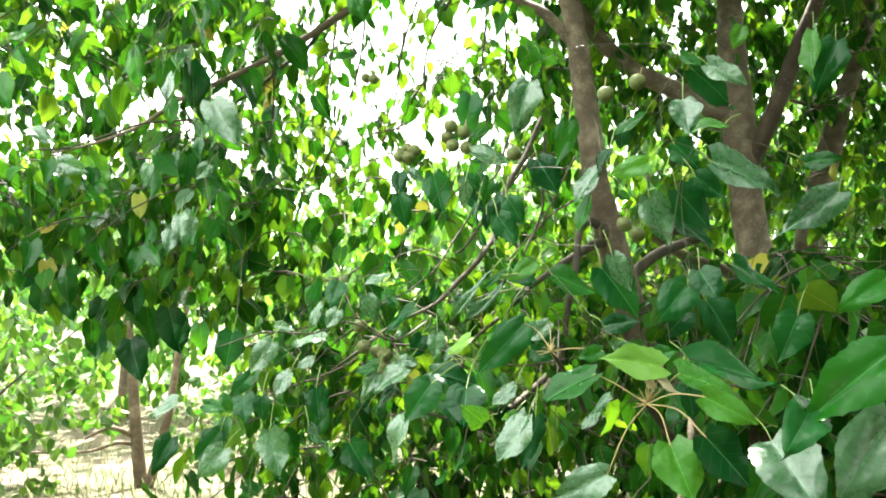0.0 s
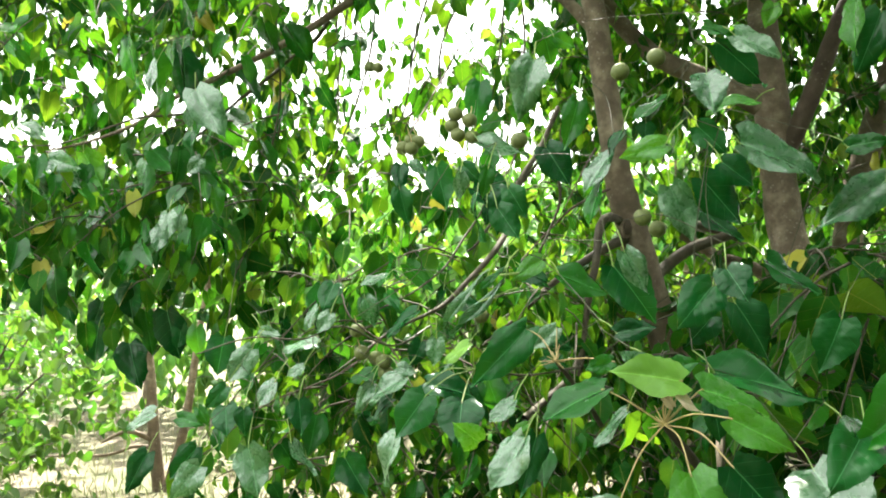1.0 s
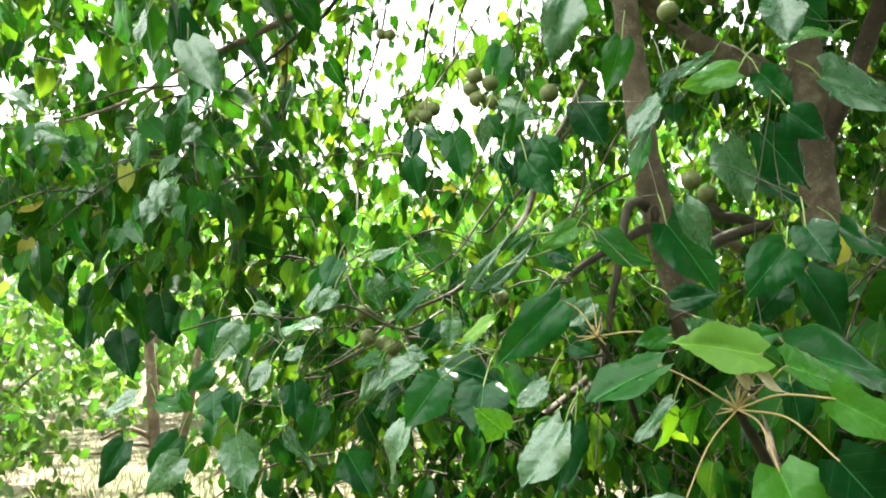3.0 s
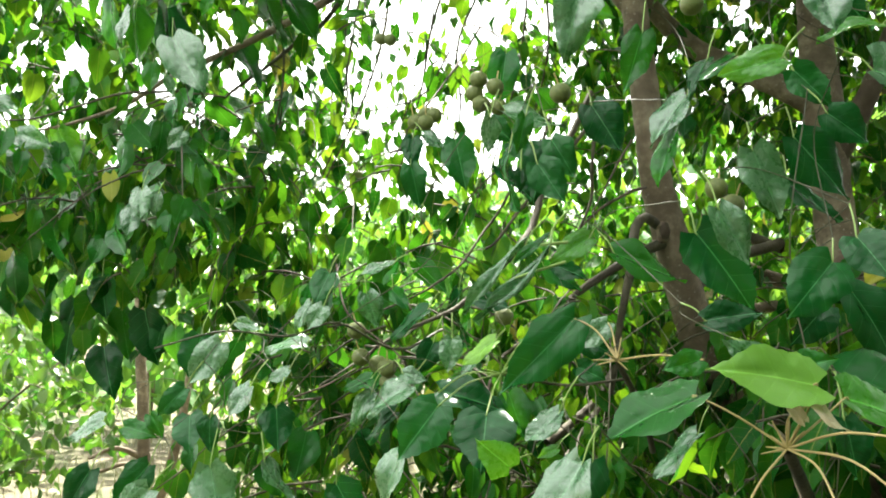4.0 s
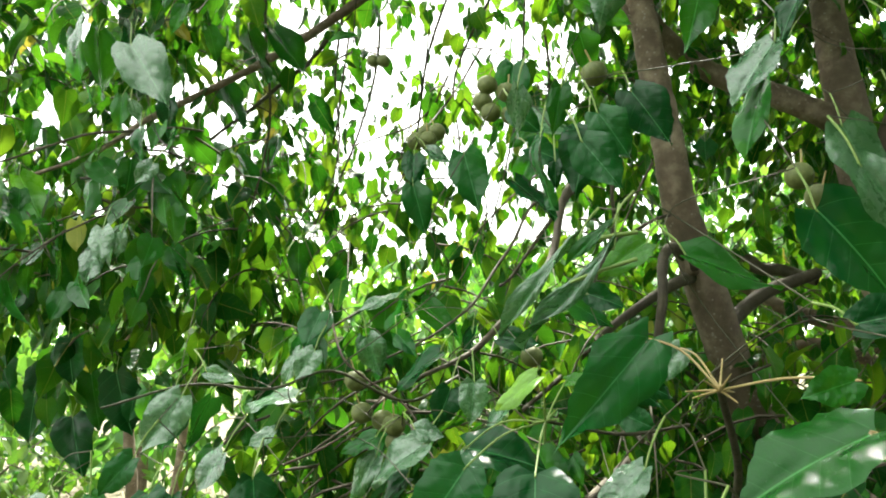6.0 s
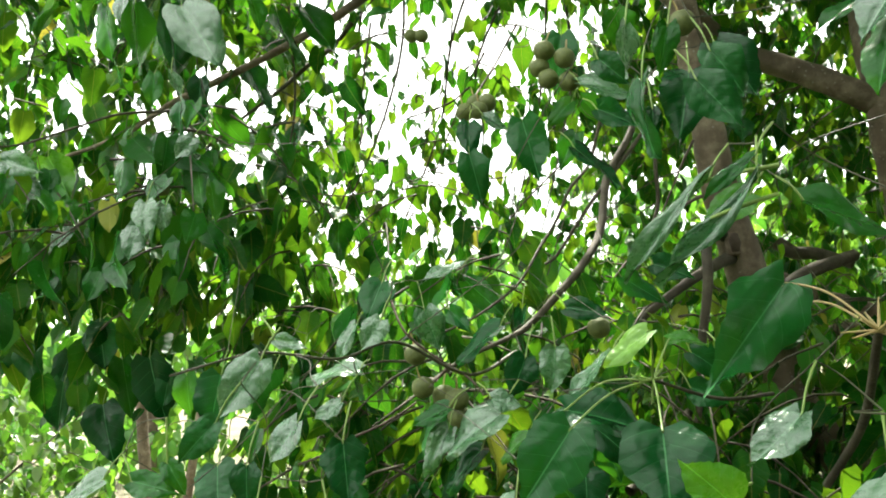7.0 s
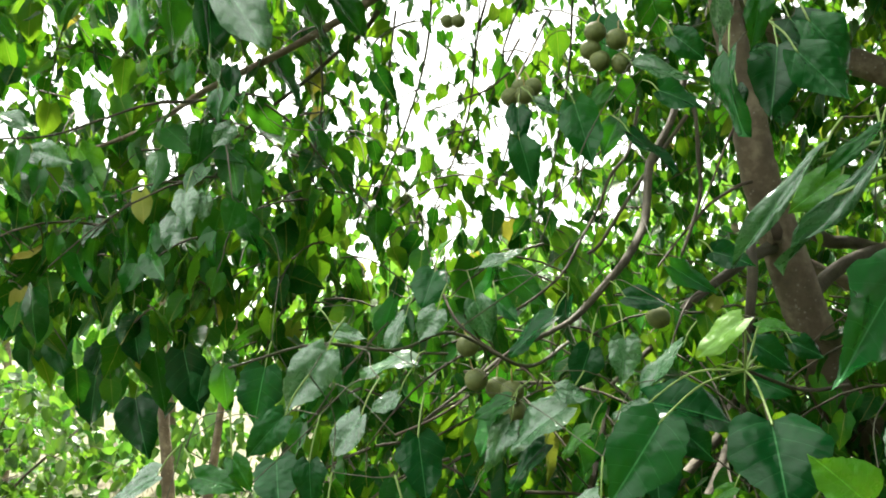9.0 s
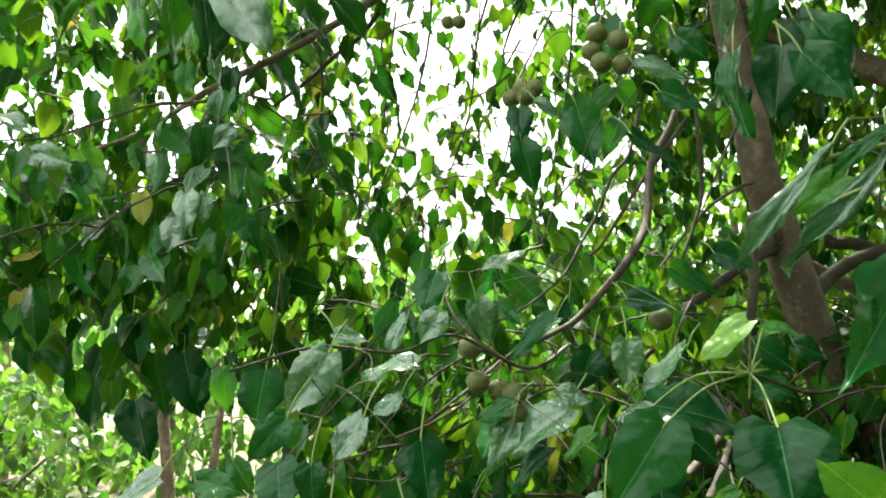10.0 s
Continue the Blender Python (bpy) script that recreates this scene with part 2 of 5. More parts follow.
def curve(points, steps=6):
    """A smooth line through the points."""
    p = [np.array(q, float) for q in points]
    p = [2 * p[0] - p[1]] + p + [2 * p[-1] - p[-2]]
    out = []
    for a, b, c, d in zip(p, p[1:], p[2:], p[3:]):
        for s in np.linspace(0, 1, steps, endpoint=False):
            out.append(0.5 * (2 * b + (c - a) * s + (2 * a - 5 * b + 4 * c - d) * s * s + (3 * b - a - 3 * c + d) * s ** 3))
    return np.array(out + [p[-2]])


def tube(geo, line, r0, r1, sides=8, rough=0.0, slot=0, rng=None):
    line = np.asarray(line, float)
    n = len(line)
    radii = np.interp(np.linspace(0, 1, n), [0, 1], [r0, r1]) if not isinstance(r0, (list, tuple)) else np.interp(np.linspace(0, 1, n), np.linspace(0, 1, len(r0)), r0)
    way = np.gradient(line, axis=0)
    way /= np.linalg.norm(way, axis=1)[:, None] + 1e-9
    ref = np.array([0.31, 0.23, 0.92]) if abs(way[0][2]) < 0.9 else np.array([1.0, 0.1, 0.0])
    a = np.cross(way, ref)
    a /= np.linalg.norm(a, axis=1)[:, None]
    b = np.cross(way, a)
    ang = np.linspace(0, 2 * np.pi, sides, endpoint=False)
    wob = 1 + (rng.uniform(-rough, rough, (n, sides)) if rough and rng is not None else 0)
    ring = line[:, None] + (a[:, None] * np.cos(ang)[None, :, None] + b[:, None] * np.sin(ang)[None, :, None]) * (radii[:, None, None] * (wob[..., None] if rough and rng is not None else 1))
    i, j = np.meshgrid(np.arange(n - 1), np.arange(sides), indexing="ij")
    k = (j + 1) % sides
    faces = np.stack([i * sides + j, i * sides + k, (i + 1) * sides + k, (i + 1) * sides + j], -1).reshape(-1, 4)
    geo.add(ring.reshape(-1, 3), faces, slot=slot)


def part(name, me, parent, label="", kind=""):
    ob = new(name, me)
    if parent is not None:
        ob.parent = parent
    return tagged(ob, label=label, kind=kind)


def thing(name, label, category, place=(0, 0, 0), group="", kind=""):
    ob = new(name)
    ob.empty_display_size = 0.1
    ob.location = place
    return tagged(ob, label, category, group, kind)


def leaf_shape(us, vs, wide=0.74, fold=0.25, curl=0.25, wave=0.03, lobes=0.0, seed=0):
    """A heart-shaped blade of length 1 along y, tip at y = 1, face to +z."""
    r = random.Random(seed)
    ph, ph2 = r.uniform(0, 6.3), r.uniform(0, 6.3)
    verts, uv = [], []
    for u in us:
        w = wide * 0.5 * (max(0.0, math.sin(math.pi * min(1.0, (0.05 + 0.95 * u) ** 0.70))) ** 0.85) * (1.0 if u < 0.72 else 1.0 - 0.45 * (u - 0.72) / 0.28)
        w += lobes * math.exp(-((u - 0.28) / 0.10) ** 2) * wide * 0.35
        w = max(w, 0.004)
        for v in vs:
            rim = abs(v)
            jag = (0.012 * math.sin(u * 58 + ph) + 0.016 * math.sin(u * 15 + ph2 + 2 * v)) * (rim > 0.9) * (0.05 < u < 0.95)
            x = v * (w + jag)
            y = u - 0.10 * rim ** 1.5 * (1 - u) ** 3
            z = 0.09 * w * math.sin(math.pi * rim) + fold * abs(x) - curl * u * u + wave * math.sin(7 * u + ph + (1.5 if v > 0 else 0)) * rim + wave * 0.5 * math.sin(3 * u + ph2) * v
            verts.append((x, y, z))
            uv.append((abs(v) * w, u))
    n = len(vs)
    faces = [(i * n + j, i * n + j + 1, (i + 1) * n + j + 1, (i + 1) * n + j) for i in range(len(us) - 1) for j in range(n - 1)]
    return np.array(verts), np.array(faces), np.array(uv)


US_FINE = [0, 0.03, 0.07, 0.12, 0.17, 0.22, 0.28, 0.34, 0.4, 0.46, 0.52, 0.58, 0.64, 0.7, 0.76, 0.82, 0.87, 0.92, 0.96, 1.0]
VS_FINE = [-1, -0.8, -0.5, -0.2, 0, 0.2, 0.5, 0.8, 1]
US_MID, VS_MID = [0, 0.1, 0.25, 0.42, 0.6, 0.78, 0.91, 1.0], [-1, -0.5, 0, 0.5, 1]
US_LOW, VS_LOW = [0, 0.2, 0.5, 0.8, 1.0], [-1, 0, 1]
FINE = [leaf_shape(US_FINE, VS_FINE, w, f, c, wv, lo, i) for i, (w, f, c, wv, lo) in enumerate(
    [(0.74, 0.14, 0.10, 0.05, 0), (0.66, 0.24, 0.20, 0.06, 0), (0.78, 0.10, 0.06, 0.06, 0.12), (0.62, 0.30, 0.22, 0.065, 0), (0.66, 0.16, -0.06, 0.07, 0.28), (0.70, 0.20, 0.14, 0.07, 0), (0.70, 0.12, 0.24, 0.07, 0.2), (0.64, 0.18, 0.08, 0.06, 0)])]
FINE_WIDE = [float(np.ptp(v[:, 0])) for v, f, uv in FINE]
MID = [leaf_shape(US_MID, VS_MID, w, f, c, wv, 0, 10 + i) for i, (w, f, c, wv) in enumerate(
    [(0.74, 0.25, 0.12, 0.04), (0.62, 0.45, 0.26, 0.06), (0.76, 0.15, 0.02, 0.05), (0.56, 0.70, 0.34, 0.06), (0.66, 0.30, -0.12, 0.07), (0.52, 0.5, 0.2, 0.06)])]
LOW = [leaf_shape(US_LOW, VS_LOW, w, f, c, 0.02, 0, 20 + i) for i, (w, f, c) in enumerate([(0.74, 0.3, 0.15), (0.68, 0.5, 0.25), (0.78, 0.15, 0.0)])]


def frames_of(axis, face):
    """Rotations with y along axis and z as near to face as can be; arrays of n x 3."""
    y = axis / (np.linalg.norm(axis, axis=-1, keepdims=True) + 1e-9)
    z = face - y * (face * y).sum(-1, keepdims=True)
    z /= np.linalg.norm(z, axis=-1, keepdims=True) + 1e-9
    return np.stack([np.cross(y, z), y, z], -1)


def place_leaves(geo, shapes, base, axis, face, size, rng, slot=0):
    R = frames_of(axis, face)
    pick = rng.randint(0, len(shapes), len(base))
    for k, (v, f, uv) in enumerate(shapes):
        on = np.nonzero(pick == k)[0]
        if not len(on):
            continue
        pts = np.einsum("nij,vj->nvi", R[on], v) * size[on][:, None, None] + base[on][:, None]
        faces = f[None] + (np.arange(len(on)) * len(v))[:, None, None]
        geo.add(pts.reshape(-1, 3), faces.reshape(-1, 4), np.tile(uv, (len(on), 1)), slot)


def unit(v):
    return v / (np.linalg.norm(v, axis=-1, keepdims=True) + 1e-9)


def sprays(rng, starts, outward, length, per, leaf, droop=0.55, petiole=0.06, hang=1.0):
    """Drooping twigs with leaves hung along them. Returns twig lines and, leaf by leaf, stalk start, base, axis, face, size."""
    lines, S, B, A, N, Z = [], [], [], [], [], []
    for p, o in zip(starts, outward):
        ln = rng.uniform(*length)
        s = np.linspace(0, 1, 6)[:, None]
        side = unit(np.cross(o, [0, 0, 1.0])) * rng.uniform(-0.2, 0.2)
        line = p + o * s * ln + np.array([0, 0, -droop * ln]) * s ** 2 + side * s ** 2 * ln
        lines.append(line)
        k = rng.randint(per[0], per[1] + 1)
        for q in np.linspace(0.15, 1.0, k):
            at = np.array([np.interp(q, s[:, 0], line[:, i]) for i in range(3)])
            out = unit(rng.normal(0, 1, 3) * [1, 1, 0.5] + o * 0.3)
            b = at + out * petiole * rng.uniform(0.6, 1.4) + np.array([0, 0, -petiole * 0.4])
            S.append(at)
            B.append(b)
            A.append(unit(out * 0.40 + np.array([0, 0, -hang]) + rng.normal(0, 0.36, 3)))
            N.append(unit(out * 0.9 + np.array([0, 0, 0.5]) + rng.normal(0, 0.65, 3)))
            Z.append(leaf[0] + (leaf[1] - leaf[0]) * rng.uniform() ** 1.4)
    return lines, np.array(S), np.array(B), np.array(A), np.array(N), np.array(Z)


# ---------------------------------------------------------------- ground, hill
def ground_z(x, y):
    """The slope falls away past the tree and levels out."""
    s = np.clip((np.asarray(y, float) - 2.5) / 9.0, 0, 1)
    return -1.25 * (s * s * (3 - 2 * s)) + 0.06 * np.sin(0.9 * np.asarray(x) + 0.4) * np.cos(0.7 * np.asarray(y))


ticks = np.unique(np.concatenate([np.linspace(-14, 14, 57), np.array([-400, -250, -150, -90, -60, -40, -28, -20, 20, 28, 40, 60, 90, 150, 250, 400])]))
gx, gy = np.meshgrid(ticks, ticks + 6, indexing="ij")
geo = Geo()
gn = len(ticks)
gi, gj = np.meshgrid(np.arange(gn - 1), np.arange(gn - 1), indexing="ij")
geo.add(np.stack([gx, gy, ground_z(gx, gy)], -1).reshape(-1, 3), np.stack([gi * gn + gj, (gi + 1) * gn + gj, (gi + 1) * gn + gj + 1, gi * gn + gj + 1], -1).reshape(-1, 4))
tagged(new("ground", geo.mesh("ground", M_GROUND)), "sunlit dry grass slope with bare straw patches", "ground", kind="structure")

geo = Geo()
hx = np.linspace(-260, 260, 66)
hy = np.linspace(0, 1, 8)
HX, HY = np.meshgrid(hx, hy, indexing="ij")
crest = 27 + 6 * np.sin(hx * 0.021 + 1.3) + 2.2 * np.sin(hx * 0.083) + 1.1 * np.sin(hx * 0.31 + 2)
HZ = -3 + crest[:, None] * np.sin(HY * math.pi / 2)
hi, hj = np.meshgrid(np.arange(65), np.arange(7), indexing="ij")
geo.add(np.stack([HX, 190 + 90 * HY, HZ], -1).reshape(-1, 3), np.stack([hi * 8 + hj, (hi + 1) * 8 + hj, (hi + 1) * 8 + hj + 1, hi * 8 + hj + 1], -1).reshape(-1, 4))
tagged(new("backdrop", geo.mesh("backdrop", M_HILL)), "wooded hill far away, paled in colour for haze", "hill", kind="structure")

# grass, in tufts
rng = np.random.RandomState(11)
geo = Geo()
n = 6000
bx, by = rng.uniform(-9, 3, n), 3.5 + 12 * rng.uniform(0, 1, n) ** 1.3
bh, ba = rng.uniform(0.05, 0.22, n), rng.uniform(0, 6.3, n)
lean = rng.normal(0, 0.4, (n, 2)) * bh[:, None]
root = np.stack([bx, by, ground_z(bx, by) - 0.01], -1)
sidev = np.stack([np.cos(ba), np.sin(ba), 0 * ba], -1) * 0.006
top = root + np.stack([lean[:, 0], lean[:, 1], bh], -1)
half = root * 0.5 + top * 0.5 - np.stack([lean[:, 0] * 0.2, lean[:, 1] * 0.2, -0.1 * bh], -1)
pts = np.stack([root - sidev, root + sidev, half + sidev * 0.7, half - sidev * 0.7, top + sidev * 0.08, top - sidev * 0.08], 1)
fc = np.array([[0, 1, 2, 3], [3, 2, 4, 5]])
geo.add(pts.reshape(-1, 3), (fc[None] + (np.arange(n) * 6)[:, None, None]).reshape(-1, 4))
tagged(new("grass", geo.mesh("grass", M_GRASS)), "short dry and green grass blades on the slope", "grass", kind="stuff")

# ---------------------------------------------------------------- the candlenut tree: wood
rng = np.random.RandomState(5)
tree = thing("candlenut_tree", "leafy candlenut tree with grey-brown trunk and green nuts", "tree", (1.75, 3.9, float(ground_z(1.75, 3.9))))


WOOD = []


def wood(name, points, r0, r1, sides=12, label="", steps=7, mat=None, rough=0.05, parent=None):
    g = Geo()
    line = curve(points, steps)
    WOOD.extend(line if parent is None and name != "stalk" else [])
    tube(g, line, r0, r1, sides, rough, rng=rng)
    me = g.mesh(name, mat or M_BARK)
    own = parent if parent is not None else tree
    ob = part(name, me, own, label)
    ob.matrix_parent_inverse = Matrix.Translation(own.location).inverted()
    return ob


wood("trunk", [(1.95, 3.75, -0.35), (1.90, 3.85, 0.3), (1.84, 3.98, 0.9), (1.78, 4.08, 1.3), (1.71, 4.2, 1.66), (1.665, 4.2, 2.0), (1.63, 4.2, 2.35), (1.62, 4.27, 2.75), (1.66, 4.4, 3.2), (1.72, 4.5, 3.9), (1.7, 4.6, 4.8)],
     [0.17, 0.14, 0.115, 0.10, 0.092, 0.088, 0.088, 0.075, 0.065, 0.05, 0.03], 0, 16, "mottled grey-brown bark")
wood("limb", [(1.80, 4.0, 0.62), (1.50, 4.08, 0.74), (1.26, 4.05, 0.882), (1.13, 4.0, 0.986), (1.036, 3.95, 1.108), (0.965, 3.9, 1.30), (0.89, 3.85, 1.505), (0.828, 3.82, 1.711), (0.763, 3.78, 1.923), (0.73, 3.75, 2.128), (0.70, 3.75, 2.341), (0.68, 3.75, 2.5), (0.642, 3.75, 2.748), (0.58, 3.78, 3.0), (0.5, 3.9, 3.7)],
     [0.115, 0.10, 0.092, 0.088, 0.084, 0.08, 0.075, 0.072, 0.066, 0.060, 0.057, 0.055, 0.05, 0.042, 0.03], 0, 14, "pinkish grey leaning limb with a knot")
wood("limb", [(1.64, 4.2, 2.30), (1.45, 4.2, 2.40), (1.27, 4.24, 2.50), (1.08, 4.32, 2.62), (0.90, 4.35, 2.80), (0.70, 4.3, 3.05), (0.45, 4.3, 3.4)], [0.062, 0.055, 0.052, 0.048, 0.045, 0.04, 0.03], 0, 12)
wood("limb", [(1.665, 4.22, 1.92), (1.695, 4.17, 2.08), (1.74, 4.09, 2.24), (1.80, 4.02, 2.45), (1.87, 3.98, 2.68), (1.98, 3.9, 3.0), (2.2, 3.8, 3.5)], [0.03, 0.045, 0.047, 0.044, 0.041, 0.035, 0.025], 0, 12, "dark brown forked limb", mat=M_DARK)
wood("limb", [(0.67, 3.76, 2.58), (0.52, 3.78, 2.76), (0.35, 3.9, 2.90), (0.1, 3.8, 3.05)], 0.03, 0.02, 9)
# knot on the leaning limb, and the stub that grew from it
g = Geo()
a = np.linspace(0, 2 * np.pi, 21)
lip = 0.030 * (1 + 0.16 * np.sin(2 * a + 0.6) + 0.10 * np.sin(5 * a))
tube(g, np.stack([0.800 + 0.85 * lip * np.cos(a), 3.762 + 0.012 * np.sin(a + 1.0), 1.69 + 1.5 * lip * np.sin(a)], -1), [0.010, 0.014, 0.009, 0.013, 0.010], 0, 8, 0.12, rng=rng)
knot = part("knot", g.mesh("knot", M_BARK), tree, "swollen bark round an old knot hole")
knot.matrix_parent_inverse = Matrix.Translation(tree.location).inverted()
# Shade inside the knot hole, built as a plug of dark bark
g = Geo()
tube(g, [(0.800, 3.775, 1.730), (0.800, 3.758, 1.715), (0.800, 3.754, 1.69), (0.800, 3.758, 1.665), (0.800, 3.775, 1.650)], [0.004, 0.020, 0.023, 0.019, 0.004], 0, 10, 0.1, rng=rng)
hole = part("knot_shade", g.mesh("knot_shade", M_DARK), knot, "dark bark plug for the shaded hole")
wood("sprout", [(0.78, 3.80, 1.716), (0.694, 3.64, 1.735), (0.638, 3.55, 1.685), (0.606, 3.45, 1.549), (0.577, 3.40, 1.441), (0.556, 3.40, 1.319), (0.542, 3.40, 1.18), (0.52, 3.40, 1.02)], 0.022, 0.010, 9, "pale grey hanging sprout", mat=M_TWIG)
wood("branch", [(0.80, 3.79, 1.64), (0.72, 3.72, 1.61), (0.603, 3.65, 1.548), (0.419, 3.55, 1.431), (0.277, 3.40, 1.314), (0.12, 3.3, 1.2)], 0.026, 0.006, 9, mat=M_TWIG)
wood("branch", [(0.454, 3.500, 2.205), (0.363, 3.400, 2.008), (0.272, 3.300, 1.861), (0.216, 3.150, 1.668), (0.134, 3.000, 1.552), (0.067, 2.950, 1.481), (-0.017, 2.900, 1.400), (-0.079, 2.850, 1.367), (-0.192, 2.750, 1.319), (-0.295, 2.650, 1.246), (-0.374, 2.550, 1.194)], [0.0105, 0.0118, 0.0130, 0.0124, 0.0112, 0.0099, 0.0087, 0.0062, 0.0050, 0.0037, 0.0025], 0, 10, "grey slanting branch", mat=M_TWIG)
wood("branch", [(0.418, 3.400, 2.033), (0.329, 3.350, 1.920), (0.234, 3.300, 1.802), (0.166, 3.250, 1.710), (0.094, 3.200, 1.610), (0.057, 3.200, 1.582)], 0.0077, 0.0045, 8, mat=M_TWIG)
wood("branch", [(0.309, 3.600, 2.126), (0.247, 3.500, 1.949), (0.167, 3.400, 1.848), (0.107, 3.300, 1.728), (0.043, 3.200, 1.632), (-0.023, 3.100, 1.528), (-0.099, 3.000, 1.463), (-0.162, 2.950, 1.423), (-0.257, 2.900, 1.379)], 0.0063, 0.0030, 8, mat=M_TWIG)
wood("branch", [(0.468, 3.500, 2.127), (0.461, 3.450, 2.026), (0.446, 3.400, 1.894), (0.446, 3.400, 1.784), (0.399, 3.350, 1.671), (0.346, 3.300, 1.564), (0.331, 3.300, 1.462)], 0.0077, 0.0045, 8, mat=M_TWIG)
wood("branch", [(0.708, 3.700, 1.864), (0.626, 3.600, 1.832), (0.504, 3.500, 1.762), (0.440, 3.450, 1.705), (0.366, 3.400, 1.634), (0.278, 3.300, 1.546)], 0.0070, 0.0030, 7, mat=M_DARK)
wood("branch", [(0.631, 3.600, 2.040), (0.578, 3.550, 1.957), (0.523, 3.500, 1.856), (0.456, 3.450, 1.734)], 0.0049, 0.0030, 7, mat=M_DARK)
wood("branch", [(0.216, 3.600, 2.010), (0.145, 3.600, 1.953), (0.037, 3.550, 1.845), (-0.027, 3.500, 1.770)], 0.0042, 0.0023, 7, mat=M_DARK)
wood("branch", [(-0.345, 2.600, 1.514), (-0.325, 2.550, 1.448), (-0.296, 2.500, 1.391), (-0.252, 2.500, 1.351), (-0.209, 2.500, 1.321), (-0.166, 2.480, 1.294), (-0.137, 2.450, 1.262)], 0.0028, 0.0023, 7, mat=M_DARK)
wood("branch", [(-0.203, 2.500, 1.324), (-0.225, 2.500, 1.300), (-0.250, 2.520, 1.275)], 0.0028, 0.0015, 6, mat=M_DARK)
wood("branch", [(-0.426, 2.500, 1.173), (-0.358, 2.500, 1.199), (-0.312, 2.500, 1.223), (-0.280, 2.550, 1.242)], 0.0028, 0.0023, 6, mat=M_DARK)
wood("branch", [(0.220, 3.600, 1.910), (0.137, 3.500, 1.712), (0.081, 3.400, 1.565)], 0.0028, 0.0015, 6, mat=M_TWIG)
wood("branch", [(0.091, 3.800, 2.044), (0.022, 3.700, 1.857), (-0.054, 3.600, 1.664), (-0.139, 3.500, 1.562)], 0.0028, 0.0015, 6, mat=M_TWIG)
wood("branch", [(-1.166, 4.800, 2.078), (-1.073, 4.700, 1.785), (-1.136, 4.600, 1.626), (-1.220, 4.600, 1.520)], 0.0042, 0.0023, 6, mat=M_DARK)
wood("branch", [(-0.848, 5.000, 2.632), (-0.855, 4.900, 2.264), (-0.940, 4.850, 2.077), (-1.021, 4.800, 1.925), (-1.088, 4.700, 1.772)], 0.0056, 0.0030, 6, mat=M_DARK)
wood("branch", [(-0.801, 4.900, 1.989), (-0.739, 4.800, 1.768), (-0.724, 4.700, 1.590)], 0.0042, 0.0023, 6, mat=M_DARK)
wood("branch", [(-0.472, 4.900, 2.035), (-0.586, 4.800, 1.872), (-0.749, 4.700, 1.717), (-0.902, 4.600, 1.605), (-1.045, 4.500, 1.511)], 0.0042, 0.0023, 6, mat=M_DARK)
wood("branch", [(-0.672, 4.800, 3.050), (-0.696, 4.700, 2.739), (-0.731, 4.700, 2.476), (-0.809, 4.700, 2.189)], 0.0070, 0.0045, 7, mat=M_TWIG)
wood("branch", [(-0.225, 4.600, 2.996), (-0.264, 4.600, 2.708), (-0.342, 4.600, 2.456), (-0.403, 4.600, 2.261)], 0.0049, 0.0030, 6, mat=M_TWIG)
wood("branch", [(-0.150, 3.200, 2.135), (-0.219, 3.300, 2.118), (-0.331, 3.400, 2.114), (-0.471, 3.600, 2.135)], 0.0042, 0.0023, 6, mat=M_TWIG)
wood("branch", [(0.023, 3.600, 2.491), (-0.049, 3.500, 2.332), (-0.116, 3.200, 2.133), (-0.153, 2.950, 2.003)], 0.0049, 0.0030, 6, mat=M_DARK)
wood("branch", [(-0.828, 4.000, 1.983), (-0.693, 4.100, 1.984), (-0.547, 4.200, 2.034), (-0.404, 4.300, 2.112)], 0.0035, 0.0023, 6, mat=M_DARK)
wood("branch", [(0.939, 3.900, 1.437), (1.037, 4.000, 1.502), (1.151, 4.050, 1.579), (1.275, 4.100, 1.624), (1.439, 4.200, 1.669)], 0.032, 0.026, 9, mat=M_TWIG)
wood("branch", [(1.283, 4.600, 1.773), (1.334, 4.550, 1.723), (1.411, 4.500, 1.709), (1.528, 4.400, 1.651)], 0.035, 0.025, 9, mat=M_TWIG)
wood("branch", [(0.861, 3.900, 1.220), (0.731, 3.800, 1.309), (0.667, 3.750, 1.391)], 0.0098, 0.0060, 8, mat=M_TWIG)
wood("branch", [(0.288, 3.300, 0.903), (0.383, 3.400, 0.956), (0.494, 3.500, 1.034), (0.567, 3.600, 1.130)], 0.0168, 0.0135, 9, mat=M_TWIG)
wood("branch", [(0.348, 3.200, 0.876), (0.421, 3.300, 0.948), (0.480, 3.400, 1.013)], 0.0154, 0.0120, 9, mat=M_TWIG)
wood("branch", [(0.007, 3.000, 0.954), (0.047, 3.100, 1.036), (0.090, 3.200, 1.145)], 0.0098, 0.0075, 8, mat=M_TWIG)
wood("stalk", [(0.109, 1.750, 1.537), (0.129, 1.730, 1.539), (0.172, 1.720, 1.544)], 0.0022, 0.0026, 7, mat=M_STALK)
wood("stalk", [(0.093, 1.700, 1.488), (0.117, 1.700, 1.497), (0.169, 1.720, 1.514)], 0.002, 0.0024, 7, mat=M_STALK)
wood("branch", [(-0.62, 2.1, 1.33), (-0.51, 2.2, 1.36), (-0.396, 2.3, 1.344), (-0.30, 2.4, 1.37), (-0.165, 2.5, 1.30), (-0.06, 2.7, 1.34)], 0.002, 0.004, 8, mat=M_SHOOT)
